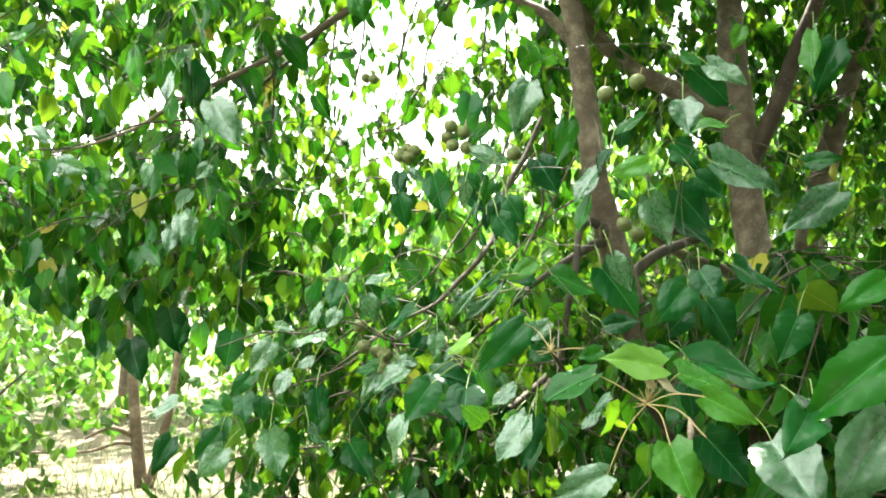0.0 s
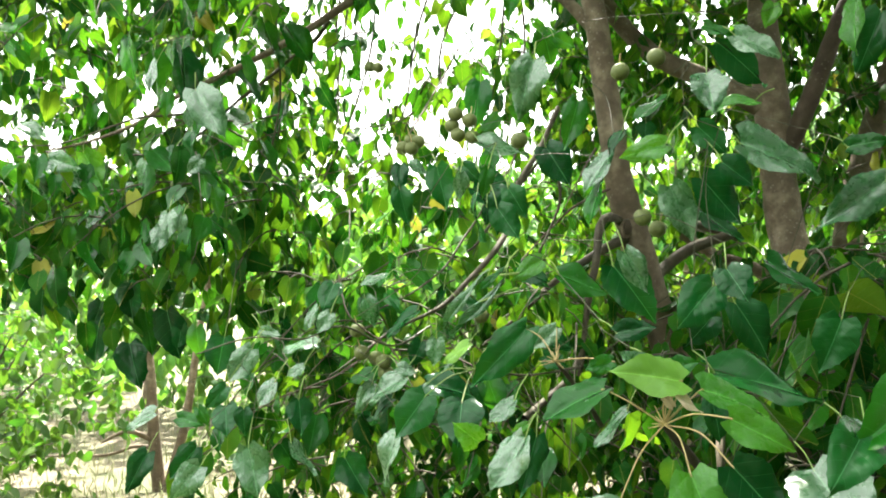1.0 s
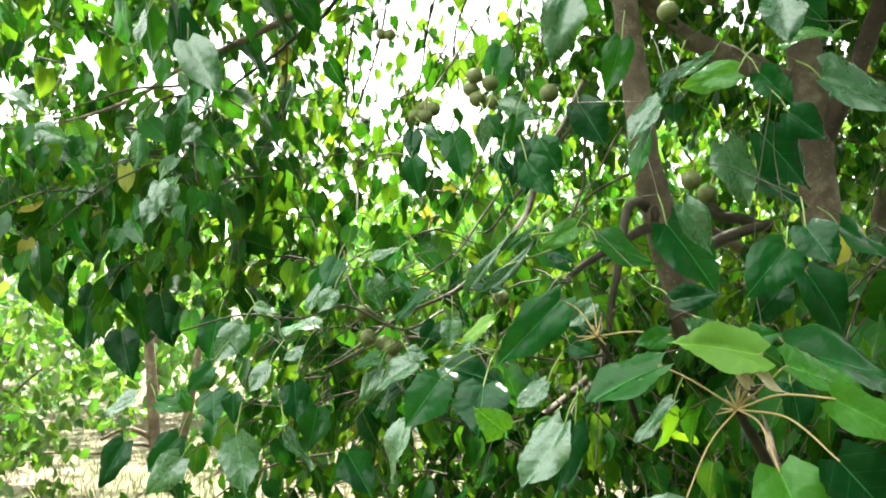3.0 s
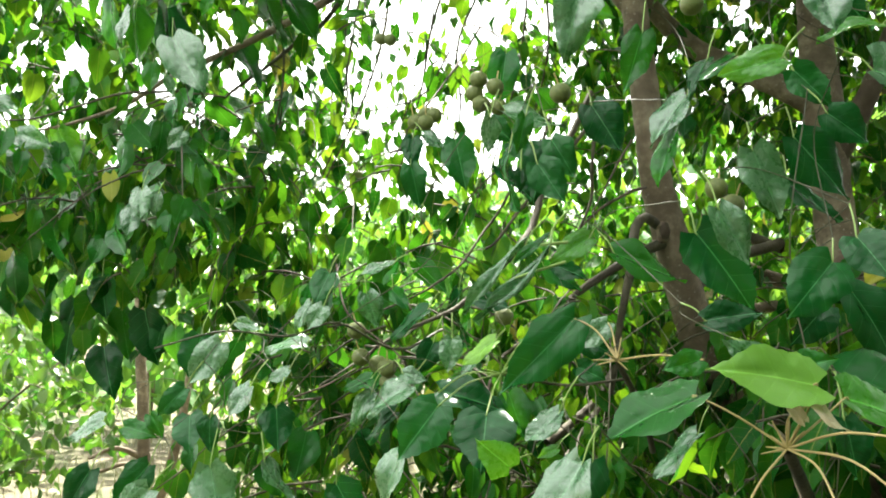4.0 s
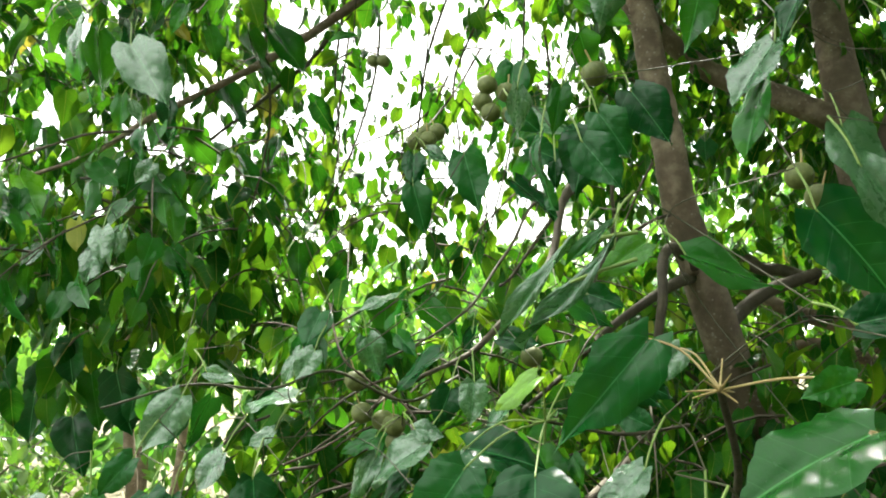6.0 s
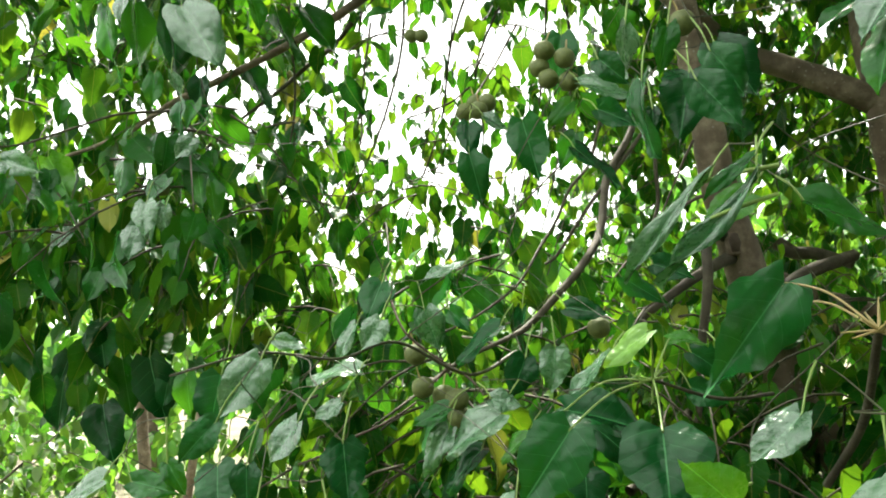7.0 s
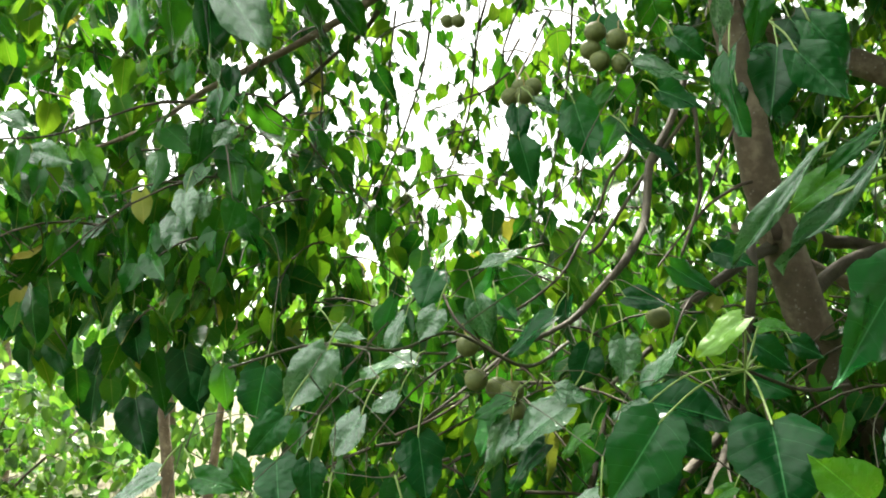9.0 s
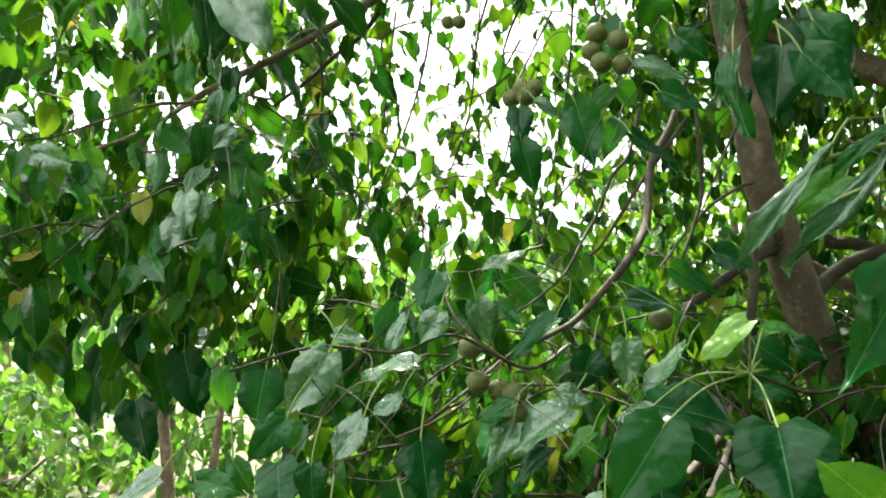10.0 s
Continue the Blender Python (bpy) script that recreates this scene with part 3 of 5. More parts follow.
wood("branch", [(0.1, 3.8, 3.05), (-0.25, 3.85, 2.95), (-0.681, 3.900, 2.698), (-0.820, 3.900, 2.618), (-0.995, 3.900, 2.527), (-1.193, 3.900, 2.436), (-1.367, 3.900, 2.359), (-1.543, 3.850, 2.220), (-1.768, 3.800, 2.121), (-1.996, 3.800, 2.075)], [0.03, 0.022, 0.019, 0.017, 0.015, 0.014, 0.012, 0.010, 0.007, 0.004], 0, 9, "long arching grey branch")
wood("branch", [(-0.692, 4.300, 2.836), (-0.772, 4.300, 2.733), (-0.891, 4.300, 2.646), (-1.023, 4.300, 2.533), (-1.194, 4.300, 2.410), (-1.306, 4.200, 2.263), (-1.420, 4.200, 2.174)], 0.013, 0.005, 8, mat=M_TWIG)
wood("branch", [(-1.121, 3.500, 2.199), (-1.241, 3.450, 2.180), (-1.356, 3.400, 2.159), (-1.486, 3.350, 2.101), (-1.628, 3.300, 2.041), (-1.765, 3.250, 2.024)], 0.006, 0.003, 7, mat=M_TWIG)
for a in range(7):          # thin hanging twigs in the gap towards the sky
    x0 = -0.95 + 0.22 * a + rng.uniform(-0.06, 0.06)
    y0 = rng.uniform(4.3, 5.2)
    wood("twig", [(x0 + rng.uniform(-0.1, 0.3), y0, 3.5), (x0 + rng.uniform(-0.05, 0.12), y0, 2.9), (x0, y0 - 0.1, 2.4), (x0 - rng.uniform(0.05, 0.2), y0 - 0.2, 1.9)], 0.009, 0.004, 6, mat=M_TWIG, steps=5)

wood("branch", [(1.10, 3.56, 0.97), (0.95, 2.9, 1.02), (0.75, 2.3, 1.05), (0.62, 1.9, 1.05), (0.45, 1.6, 0.98), (0.3, 1.4, 0.95)], 0.014, 0.005, 9, "brown low branch")

# second trunk behind, and the fallen-looking low limbs
neighbour = thing("candlenut_tree", "second candlenut tree standing close behind the first", "tree", (2.25, 4.9, float(ground_z(2.25, 4.9))))
wood("trunk", [(2.2, 5.0, -0.5), (2.22, 4.9, 0.6), (2.28, 4.8, 1.4), (2.33, 4.8, 1.8), (2.42, 4.8, 2.15), (2.53, 4.8, 2.55), (2.63, 4.8, 2.85), (2.8, 4.9, 3.5), (2.9, 5.0, 4.4)], [0.12, 0.10, 0.085, 0.08, 0.078, 0.06, 0.055, 0.045, 0.03], 0, 14, "light grey-brown bark", parent=neighbour)
wood("limb", [(2.25, 4.85, 1.2), (1.9, 4.9, 1.42), (1.6, 5.0, 1.55), (1.42, 5.1, 1.68)], 0.05, 0.03, 10, parent=neighbour)
wood("limb", [(2.27, 4.85, 1.1), (1.7, 4.7, 1.35), (1.35, 4.6, 1.3), (1.0, 4.5, 1.15)], 0.04, 0.018, 9, parent=neighbour)
wood("limb", [(2.5, 4.8, 2.45), (2.3, 4.75, 2.5), (2.15, 4.7, 2.52)], 0.02, 0.01, 7, parent=neighbour)

# ---------------------------------------------------------------- leaves near enough to tell apart
LEAF_MESH = {}
for tone, mat in (("green", M_LEAF), ("old", M_OLD), ("fresh", M_FRESH), ("sheen", M_SHEEN), ("young", M_YOUNG), ("yellow", M_YELLOW), ("dry", M_DRY)):
    for k, shape in enumerate(FINE):
        g = Geo()
        g.add(*shape)
        LEAF_MESH[tone, k] = g.mesh("leaf", mat)
MID_MESH = []
for shape in MID:
    g = Geo()
    g.add(*shape)
    MID_MESH.append(g.mesh("leaf", M_LEAF))
LEAF_LABEL = {"green": "", "old": "", "sheen": "pale leaf with sky sheen in its colour", "fresh": "fresh bright green leaf", "young": "bright lime young leaf", "yellow": "yellowed leaf", "dry": "dry cream-coloured leaf"}


FACING = {"sheen": 0.55, "green": 0.5, "young": 0.5, "fresh": 0.3, "dry": 0.2, "yellow": 0.3, "old": 0.38}


def set_leaf(parent, base, way, twist, wide, tone, k):
    """One blade from its stalk end along way; twist turns it about its rib, 0 faces the slope's open side; wide is its breadth."""
    size = Vector(way).length
    R = frames_of(np.array([way], float), np.array([[0.0, -1.0, FACING[tone]]]))[0]
    M = Matrix(R.tolist()).to_4x4() @ Matrix.Rotation(radians(twist), 4, "Y")
    k %= len(FINE)
    ob = part("leaf", LEAF_MESH[tone, k], parent, LEAF_LABEL[tone])
    ob.matrix_basis = Matrix.Translation(Vector(base)) @ M @ Matrix.Diagonal((wide / FINE_WIDE[k], size, size, 1))
    return ob


def leafy_branch(rows, owner=None):
    """Twigs that join the leaves to one another and to the nearest wood; rows: stalk end, way to the tip, twist, breadth, tone."""
    ends = np.array([r[:3] for r in rows])
    ways = np.array([r[3:6] for r in rows])
    rr = np.random.RandomState(int(abs(ends.sum()) * 1000) % 9999)
    g = Geo()
    backs = ends - unit(ways) * 0.03 + unit(ends * 0 + [0.1, 0.5, 0.6]) * 0.035 + rr.normal(0, 0.006, ends.shape)
    bark = np.array(WOOD)
    gaps = np.linalg.norm(backs[:, None] - bark[None], axis=2)
    first = int(gaps.min(1).argmin())
    foot = bark[gaps[first].argmin()]
    long = float(np.linalg.norm(foot - backs[first]))
    tube(g, curve([foot, foot * 0.66 + backs[first] * 0.34 + rr.normal(0, 0.08, 3) * long, foot * 0.33 + backs[first] * 0.67 + rr.normal(0, 0.08, 3) * long - [0, 0, 0.05 * long], backs[first]], 6), 0.0013, 0.0011, 6)
    joined, left = [first], [i for i in range(len(rows)) if i != first]
    while left:
        a, b = min(((a, b) for a in joined for b in left), key=lambda q: np.linalg.norm(backs[q[0]] - backs[q[1]]))
        joined.append(b)
        left.remove(b)
        over_ = max(0.0, float(np.linalg.norm(backs[a] - backs[b])) - 0.06)
        mid_ = backs[a] * 0.5 + backs[b] * 0.5 + rr.normal(0, 0.012, 3) + [0, 0.01 + 0.5 * over_, 0.15 * over_]
        tube(g, curve([backs[a], mid_, backs[b]], 6), 0.0010, 0.0008, 6)
    for k, e, w in zip(backs, ends, ways):
        tube(g, curve([k, k * 0.4 + e * 0.6 + [0, 0, 0.006], e, e + w * 0.03], 4), 0.0015, 0.001, 6, slot=1)
    own = owner or tree
    ob = part("leafy_branch", g.mesh("leafy_branch", M_SHOOT, M_STALK), own)
    ob.matrix_parent_inverse = Matrix.Translation(own.location).inverted()
    for r in rows:
        set_leaf(ob, r[:3], r[3:6], r[6], r[7], r[8], rr.randint(0, 99))
    return ob


def rosette(hub, foot, rows, stalk, thick=0.011):
    """Leaves on long stalks that spring from one shoot tip."""
    rr = np.random.RandomState(int(abs(sum(hub)) * 1000) % 9999)
    hub, foot = np.array(hub), np.array(foot)
    g = Geo()
    tube(g, curve([foot, foot * 0.4 + hub * 0.6 + [0.02, 0.02, -0.02], hub], 7), thick, 0.6 * thick, 8)
    for k in range(9):      # bud scales and short stubs round the tip
        d = unit(rr.normal(0, 1, 3) + [0, 0, 0.6])
        tube(g, curve([hub, hub + d * 0.012, hub + d * rr.uniform(0.02, 0.035)], 3), 0.0022, 0.0008, 5, slot=1)
    for r in rows:
        e, w = np.array(r[:3]), np.array(r[3:6])
        tube(g, curve([hub, hub * 0.5 + e * 0.5 + [0, 0, 0.012] + rr.normal(0, 0.004, 3), e, e + w * 0.04], 6), 0.0015, 0.0011, 7, slot=1)
    ob = part("leafy_branch", g.mesh("leafy_branch", M_TWIG, stalk), tree, "shoot tip with long tan leaf stalks")
    ob.matrix_parent_inverse = Matrix.Translation(tree.location).inverted()
    for r in rows:
        set_leaf(ob, r[:3], r[3:6], r[6], r[7], r[8], rr.randint(0, 99))
    return ob


leafy_branch([
    (-2.052, 3.900, 1.415, -0.044, 0.023, -0.172, -8, 0.133, 'old'),
    (-1.965, 3.930, 1.389, 0.074, -0.074, -0.142, -10, 0.126, 'old'),
    (-2.091, 3.900, 1.568, -0.097, 0.030, -0.187, -28, 0.160, 'old'),
    (-1.657, 3.700, 1.358, -0.052, 0.014, -0.137, -3, 0.113, 'old'),
    (-1.628, 3.750, 1.277, -0.019, -0.001, -0.175, 5, 0.127, 'green'),
    (-1.623, 3.600, 1.255, -0.043, 0.027, -0.196, 1, 0.133, 'old'),
])
leafy_branch([
    (-1.815, 3.670, 1.984, 0.014, 0.021, -0.167, -13, 0.133, 'old'),
    (-1.439, 3.550, 1.883, -0.086, 0.000, -0.063, 7, 0.075, 'sheen'),
    (-1.688, 3.340, 1.941, 0.136, 0.000, -0.081, -30, 0.111, 'sheen'),
    (-1.566, 3.360, 2.012, 0.073, 0.030, -0.154, -6, 0.124, 'fresh'),
    (-1.747, 3.300, 1.917, 0.052, -0.004, -0.105, 2, 0.086, 'sheen'),
    (-1.801, 3.300, 2.119, 0.125, 0.000, -0.047, -25, 0.093, 'sheen'),
    (-1.506, 3.400, 1.764, -0.095, 0.000, -0.081, 6, 0.087, 'sheen'),
    (-1.624, 3.200, 1.965, 0.122, -0.001, -0.036, 14, 0.094, 'sheen'),
])
leafy_branch([
    (-1.480, 3.600, 1.173, 0.076, -0.099, -0.173, -7, 0.161, 'old'),
    (-1.365, 3.500, 1.335, 0.020, 0.025, -0.204, 3, 0.117, 'green'),
    (-1.416, 3.680, 1.462, 0.042, 0.002, -0.104, 7, 0.066, 'fresh'),
    (-1.396, 3.400, 1.452, 0.022, -0.004, -0.161, -8, 0.113, 'old'),
    (-1.226, 3.400, 1.338, 0.040, 0.010, -0.218, 3, 0.157, 'old'),
    (-1.122, 3.500, 1.322, 0.064, -0.043, -0.047, 0, 0.060, 'green'),
    (-1.160, 3.400, 1.282, -0.026, 0.019, -0.118, -1, 0.086, 'old'),
    (-1.491, 4.070, 1.443, 0.049, 0.028, -0.141, 9, 0.106, 'old'),
])
leafy_branch([
    (-1.293, 3.350, 1.972, -0.028, 0.000, -0.111, 12, 0.080, 'sheen'),
    (-1.155, 3.240, 2.239, -0.008, -0.002, -0.119, 1, 0.068, 'green'),
    (-1.066, 3.400, 2.276, -0.016, 0.018, -0.143, 8, 0.094, 'old'),
    (-1.071, 3.100, 1.983, -0.089, 0.000, -0.075, 5, 0.081, 'sheen'),
    (-1.162, 3.300, 2.432, -0.009, 0.000, -0.148, 41, 0.104, 'fresh'),
    (-1.294, 3.200, 2.452, -0.007, 0.000, -0.174, 31, 0.122, 'green'),
    (-0.976, 3.750, 1.903, 0.142, 0.000, -0.096, -37, 0.120, 'old'),
])
leafy_branch([
    (-1.024, 3.200, 1.288, 0.010, -0.004, -0.140, 7, 0.087, 'green'),
    (-0.622, 3.000, 1.338, 0.001, 0.000, -0.133, -71, 0.093, 'old'),
    (-0.527, 3.100, 1.443, -0.019, -0.047, -0.071, -2, 0.065, 'fresh'),
])
leafy_branch([
    (-1.271, 4.290, 2.201, -0.008, 0.007, -0.148, -5, 0.114, 'old'),
    (-1.309, 4.500, 2.377, 0.219, 0.000, -0.149, -41, 0.171, 'sheen'),
    (-1.250, 4.400, 2.579, -0.094, 0.017, -0.058, -4, 0.069, 'fresh'),
    (-1.101, 4.070, 2.560, 0.083, 0.000, -0.215, -45, 0.161, 'old'),
])
leafy_branch([
    (-1.200, 4.890, 2.338, 0.060, 0.033, -0.147, -9, 0.109, 'old'),
    (-1.057, 5.000, 2.289, 0.065, 0.006, -0.127, -4, 0.101, 'old'),
    (-1.096, 4.890, 2.574, -0.072, 0.000, -0.129, 26, 0.103, 'yellow'),
    (-1.047, 4.760, 2.494, -0.077, 0.000, -0.204, 29, 0.153, 'old'),
    (-1.051, 4.500, 2.687, 0.019, 0.000, -0.226, -70, 0.159, 'yellow'),
])
leafy_branch([
    (-0.990, 2.780, 1.678, -0.009, -0.017, -0.099, -3, 0.072, 'sheen'),
    (-0.936, 2.710, 1.719, 0.012, -0.043, -0.082, -8, 0.065, 'sheen'),
    (-0.888, 2.710, 1.710, -0.012, -0.006, -0.063, -2, 0.047, 'sheen'),
    (-0.882, 2.870, 1.921, -0.050, -0.008, -0.059, -21, 0.058, 'sheen'),
    (-0.916, 2.860, 2.014, -0.007, 0.000, -0.093, 31, 0.065, 'old'),
    (-0.912, 2.790, 2.071, 0.032, 0.000, -0.074, -60, 0.056, 'sheen'),
    (-0.746, 2.700, 1.305, -0.027, -0.020, -0.130, -6, 0.111, 'old'),
])
leafy_branch([
    (-1.007, 4.860, 1.755, 0.136, 0.021, -0.091, 8, 0.121, 'green'),
])
leafy_branch([
    (-0.760, 2.130, 1.073, -0.049, -0.036, -0.098, -8, 0.071, 'old'),
    (-0.771, 2.200, 1.160, -0.083, 0.000, -0.043, 23, 0.065, 'sheen'),
    (-0.600, 2.050, 1.109, -0.068, -0.007, -0.082, -5, 0.071, 'old'),
    (-0.572, 2.180, 1.181, 0.016, -0.055, -0.062, -2, 0.078, 'old'),
    (-0.631, 2.000, 1.191, 0.070, -0.015, -0.013, -5, 0.043, 'green'),
    (-0.568, 1.980, 1.081, -0.069, -0.015, -0.076, -6, 0.077, 'sheen'),
    (-0.581, 2.000, 1.216, 0.030, -0.009, -0.043, -9, 0.032, 'green'),
    (-0.500, 2.100, 1.193, 0.003, -0.017, -0.065, 1, 0.054, 'old'),
    (-0.428, 2.130, 1.253, -0.054, 0.000, -0.069, 27, 0.061, 'sheen'),
])
leafy_branch([
    (-1.196, 3.700, 2.711, 0.082, -0.005, -0.101, 5, 0.069, 'yellow'),
    (-0.910, 3.800, 2.679, 0.075, 0.000, -0.222, -51, 0.164, 'green'),
    (-0.766, 3.640, 2.620, 0.139, 0.000, -0.191, -35, 0.165, 'green'),
])
leafy_branch([
    (-1.063, 2.900, 2.317, 0.024, 0.000, -0.206, -72, 0.145, 'green'),
    (-0.977, 2.940, 2.330, 0.032, 0.000, -0.234, -71, 0.165, 'old'),
    (-0.886, 2.500, 2.173, -0.041, 0.000, -0.095, 24, 0.072, 'sheen'),
])
leafy_branch([
    (-0.524, 2.340, 1.327, -0.052, 0.000, -0.094, -72, 0.075, 'old'),
    (-0.395, 2.320, 1.265, -0.051, 0.000, -0.033, 20, 0.043, 'sheen'),
    (-0.370, 2.380, 1.320, -0.105, 0.000, 0.001, 34, 0.074, 'sheen'),
    (-0.483, 2.200, 1.381, 0.056, -0.008, -0.015, 9, 0.031, 'sheen'),
    (-0.323, 2.340, 1.413, -0.035, -0.019, -0.056, -5, 0.052, 'sheen'),
    (-0.335, 2.460, 1.491, -0.024, -0.061, -0.074, 0, 0.074, 'old'),
    (-0.200, 2.290, 1.255, -0.065, 0.000, -0.028, 27, 0.050, 'green'),
    (-0.201, 2.300, 1.219, -0.051, -0.022, -0.075, 6, 0.052, 'sheen'),
    (-0.411, 2.600, 1.408, -0.053, 0.000, -0.070, 29, 0.061, 'sheen'),
])
leafy_branch([
    (-0.494, 1.950, 1.275, -0.052, -0.010, -0.051, -6, 0.047, 'old'),
    (-0.453, 2.016, 1.354, -0.058, -0.019, -0.083, -7, 0.065, 'sheen'),
    (-0.444, 1.950, 1.136, 0.032, -0.019, -0.119, 9, 0.091, 'sheen'),
    (-0.325, 1.950, 1.246, 0.009, -0.012, -0.081, -10, 0.066, 'old'),
    (-0.344, 1.950, 1.143, 0.052, 0.000, -0.078, -60, 0.066, 'sheen'),
    (-0.101, 1.960, 1.161, -0.041, 0.000, -0.118, 47, 0.087, 'sheen'),
    (-0.126, 2.260, 1.271, 0.056, -0.004, -0.014, -7, 0.045, 'sheen'),
    (-0.110, 2.260, 1.245, -0.103, 0.000, -0.062, 29, 0.084, 'sheen'),
    (0.002, 2.150, 1.253, -0.058, 0.000, -0.011, 30, 0.041, 'sheen'),
])
leafy_branch([
    (-0.730, 2.400, 2.065, 0.097, -0.038, -0.144, -3, 0.107, 'sheen'),
])
leafy_branch([
    (-0.295, 2.400, 0.987, 0.068, -0.017, -0.109, -8, 0.104, 'old'),
    (-0.145, 2.300, 1.180, -0.074, 0.000, -0.063, 41, 0.068, 'old'),
    (-0.057, 2.400, 1.189, -0.060, 0.000, -0.039, 46, 0.050, 'fresh'),
    (0.029, 2.270, 1.145, -0.003, -0.045, -0.049, -2, 0.082, 'old'),
    (-0.062, 2.300, 1.339, -0.028, -0.008, -0.071, -9, 0.060, 'old'),
    (0.041, 2.200, 1.225, 0.071, -0.006, -0.060, -7, 0.068, 'old'),
    (-0.017, 2.220, 1.355, -0.008, -0.018, -0.072, -7, 0.054, 'sheen'),
    (-0.262, 2.600, 1.439, 0.034, -0.006, -0.091, 0, 0.071, 'sheen'),
    (-0.097, 2.600, 1.398, -0.102, 0.000, -0.074, 44, 0.088, 'old'),
])
leafy_branch([
    (-0.285, 2.900, 1.000, -0.064, -0.004, -0.038, -8, 0.058, 'old'),
    (-0.216, 2.800, 1.445, 0.054, -0.017, -0.062, 5, 0.052, 'old'),
    (-0.026, 3.000, 1.446, -0.016, 0.000, -0.183, 72, 0.129, 'old'),
])
leafy_branch([
    (-0.171, 2.400, 1.512, -0.090, 0.000, -0.017, 33, 0.064, 'sheen'),
    (0.035, 2.500, 1.430, 0.084, -0.031, -0.015, 0, 0.051, 'old'),
    (0.070, 2.200, 1.340, -0.090, 0.000, -0.074, 56, 0.082, 'sheen'),
    (-0.153, 2.620, 1.787, 0.031, -0.014, -0.118, -2, 0.077, 'old'),
    (0.102, 2.400, 1.813, 0.086, -0.005, -0.034, -2, 0.068, 'old'),
    (-0.118, 2.600, 1.866, 0.065, 0.000, -0.037, -16, 0.052, 'sheen'),
    (-0.032, 2.600, 1.856, 0.032, -0.017, -0.141, 8, 0.095, 'old'),
    (0.082, 2.600, 1.785, 0.099, 0.000, -0.085, -32, 0.091, 'old'),
    (-0.151, 2.650, 1.867, -0.001, -0.036, -0.087, 0, 0.062, 'old'),
])
leafy_branch([
    (-0.116, 4.000, 1.577, -0.178, 0.000, 0.017, 34, 0.125, 'sheen'),
])
leafy_branch([
    (0.090, 1.680, 1.216, -0.044, -0.032, 0.039, -13, 0.059, 'fresh'),
    (0.159, 1.680, 1.297, -0.050, 0.000, -0.050, 36, 0.049, 'sheen'),
    (0.195, 1.600, 1.250, -0.032, -0.014, -0.110, -5, 0.060, 'old'),
    (0.167, 1.490, 1.272, -0.058, 0.000, -0.101, 43, 0.082, 'sheen'),
    (0.142, 1.700, 1.526, -0.099, 0.000, -0.111, 39, 0.020, 'sheen'),
    (0.109, 1.750, 1.537, -0.105, 0.000, -0.092, 31, 0.027, 'sheen'),
    (0.141, 1.700, 1.549, -0.056, 0.000, -0.034, 26, 0.022, 'green'),
    (0.340, 1.600, 1.437, 0.075, -0.009, 0.016, -5, 0.045, 'old'),
    (0.378, 1.500, 1.400, 0.035, -0.012, -0.008, -7, 0.029, 'green'),
])
leafy_branch([
    (0.251, 2.600, 1.041, -0.054, -0.004, -0.024, 9, 0.032, 'fresh'),
    (0.300, 2.600, 1.257, 0.076, -0.018, -0.034, 10, 0.066, 'old'),
    (0.306, 2.600, 1.332, 0.085, -0.018, -0.059, 8, 0.067, 'old'),
    (0.309, 2.400, 1.335, 0.057, -0.016, -0.026, 6, 0.048, 'old'),
    (0.238, 2.600, 1.522, 0.083, -0.025, -0.029, 0, 0.066, 'old'),
])
leafy_branch([
    (0.053, 1.860, 1.759, 0.000, 0.000, -0.069, -45, 0.048, 'sheen'),
    (0.116, 1.900, 1.773, -0.014, -0.005, -0.069, -6, 0.036, 'green'),
    (0.158, 1.870, 1.726, 0.040, -0.021, -0.065, 8, 0.060, 'old'),
    (0.133, 1.850, 1.682, 0.047, -0.024, -0.070, 6, 0.068, 'old'),
    (0.090, 1.950, 1.718, -0.011, 0.000, -0.107, 79, 0.075, 'old'),
    (0.163, 1.980, 1.737, -0.030, -0.048, -0.103, 6, 0.076, 'old'),
    (0.114, 2.000, 1.692, -0.002, -0.010, -0.046, 6, 0.025, 'old'),
    (0.056, 2.090, 1.802, 0.044, -0.012, -0.045, 25, 0.047, 'old'),
    (0.354, 1.800, 1.737, -0.046, 0.000, -0.091, 60, 0.071, 'green'),
])
leafy_branch([
    (0.100, 2.600, 1.930, 0.158, 0.000, -0.034, -20, 0.109, 'sheen'),
    (0.272, 2.200, 1.860, 0.062, -0.030, -0.104, 5, 0.093, 'old'),
    (0.112, 3.000, 2.209, -0.022, -0.006, -0.167, 9, 0.109, 'old'),
])
leafy_branch([
    (0.242, 3.000, 1.526, 0.118, 0.026, -0.077, 9, 0.075, 'old'),
    (0.168, 3.200, 1.980, -0.056, -0.006, -0.109, 3, 0.080, 'green'),
])
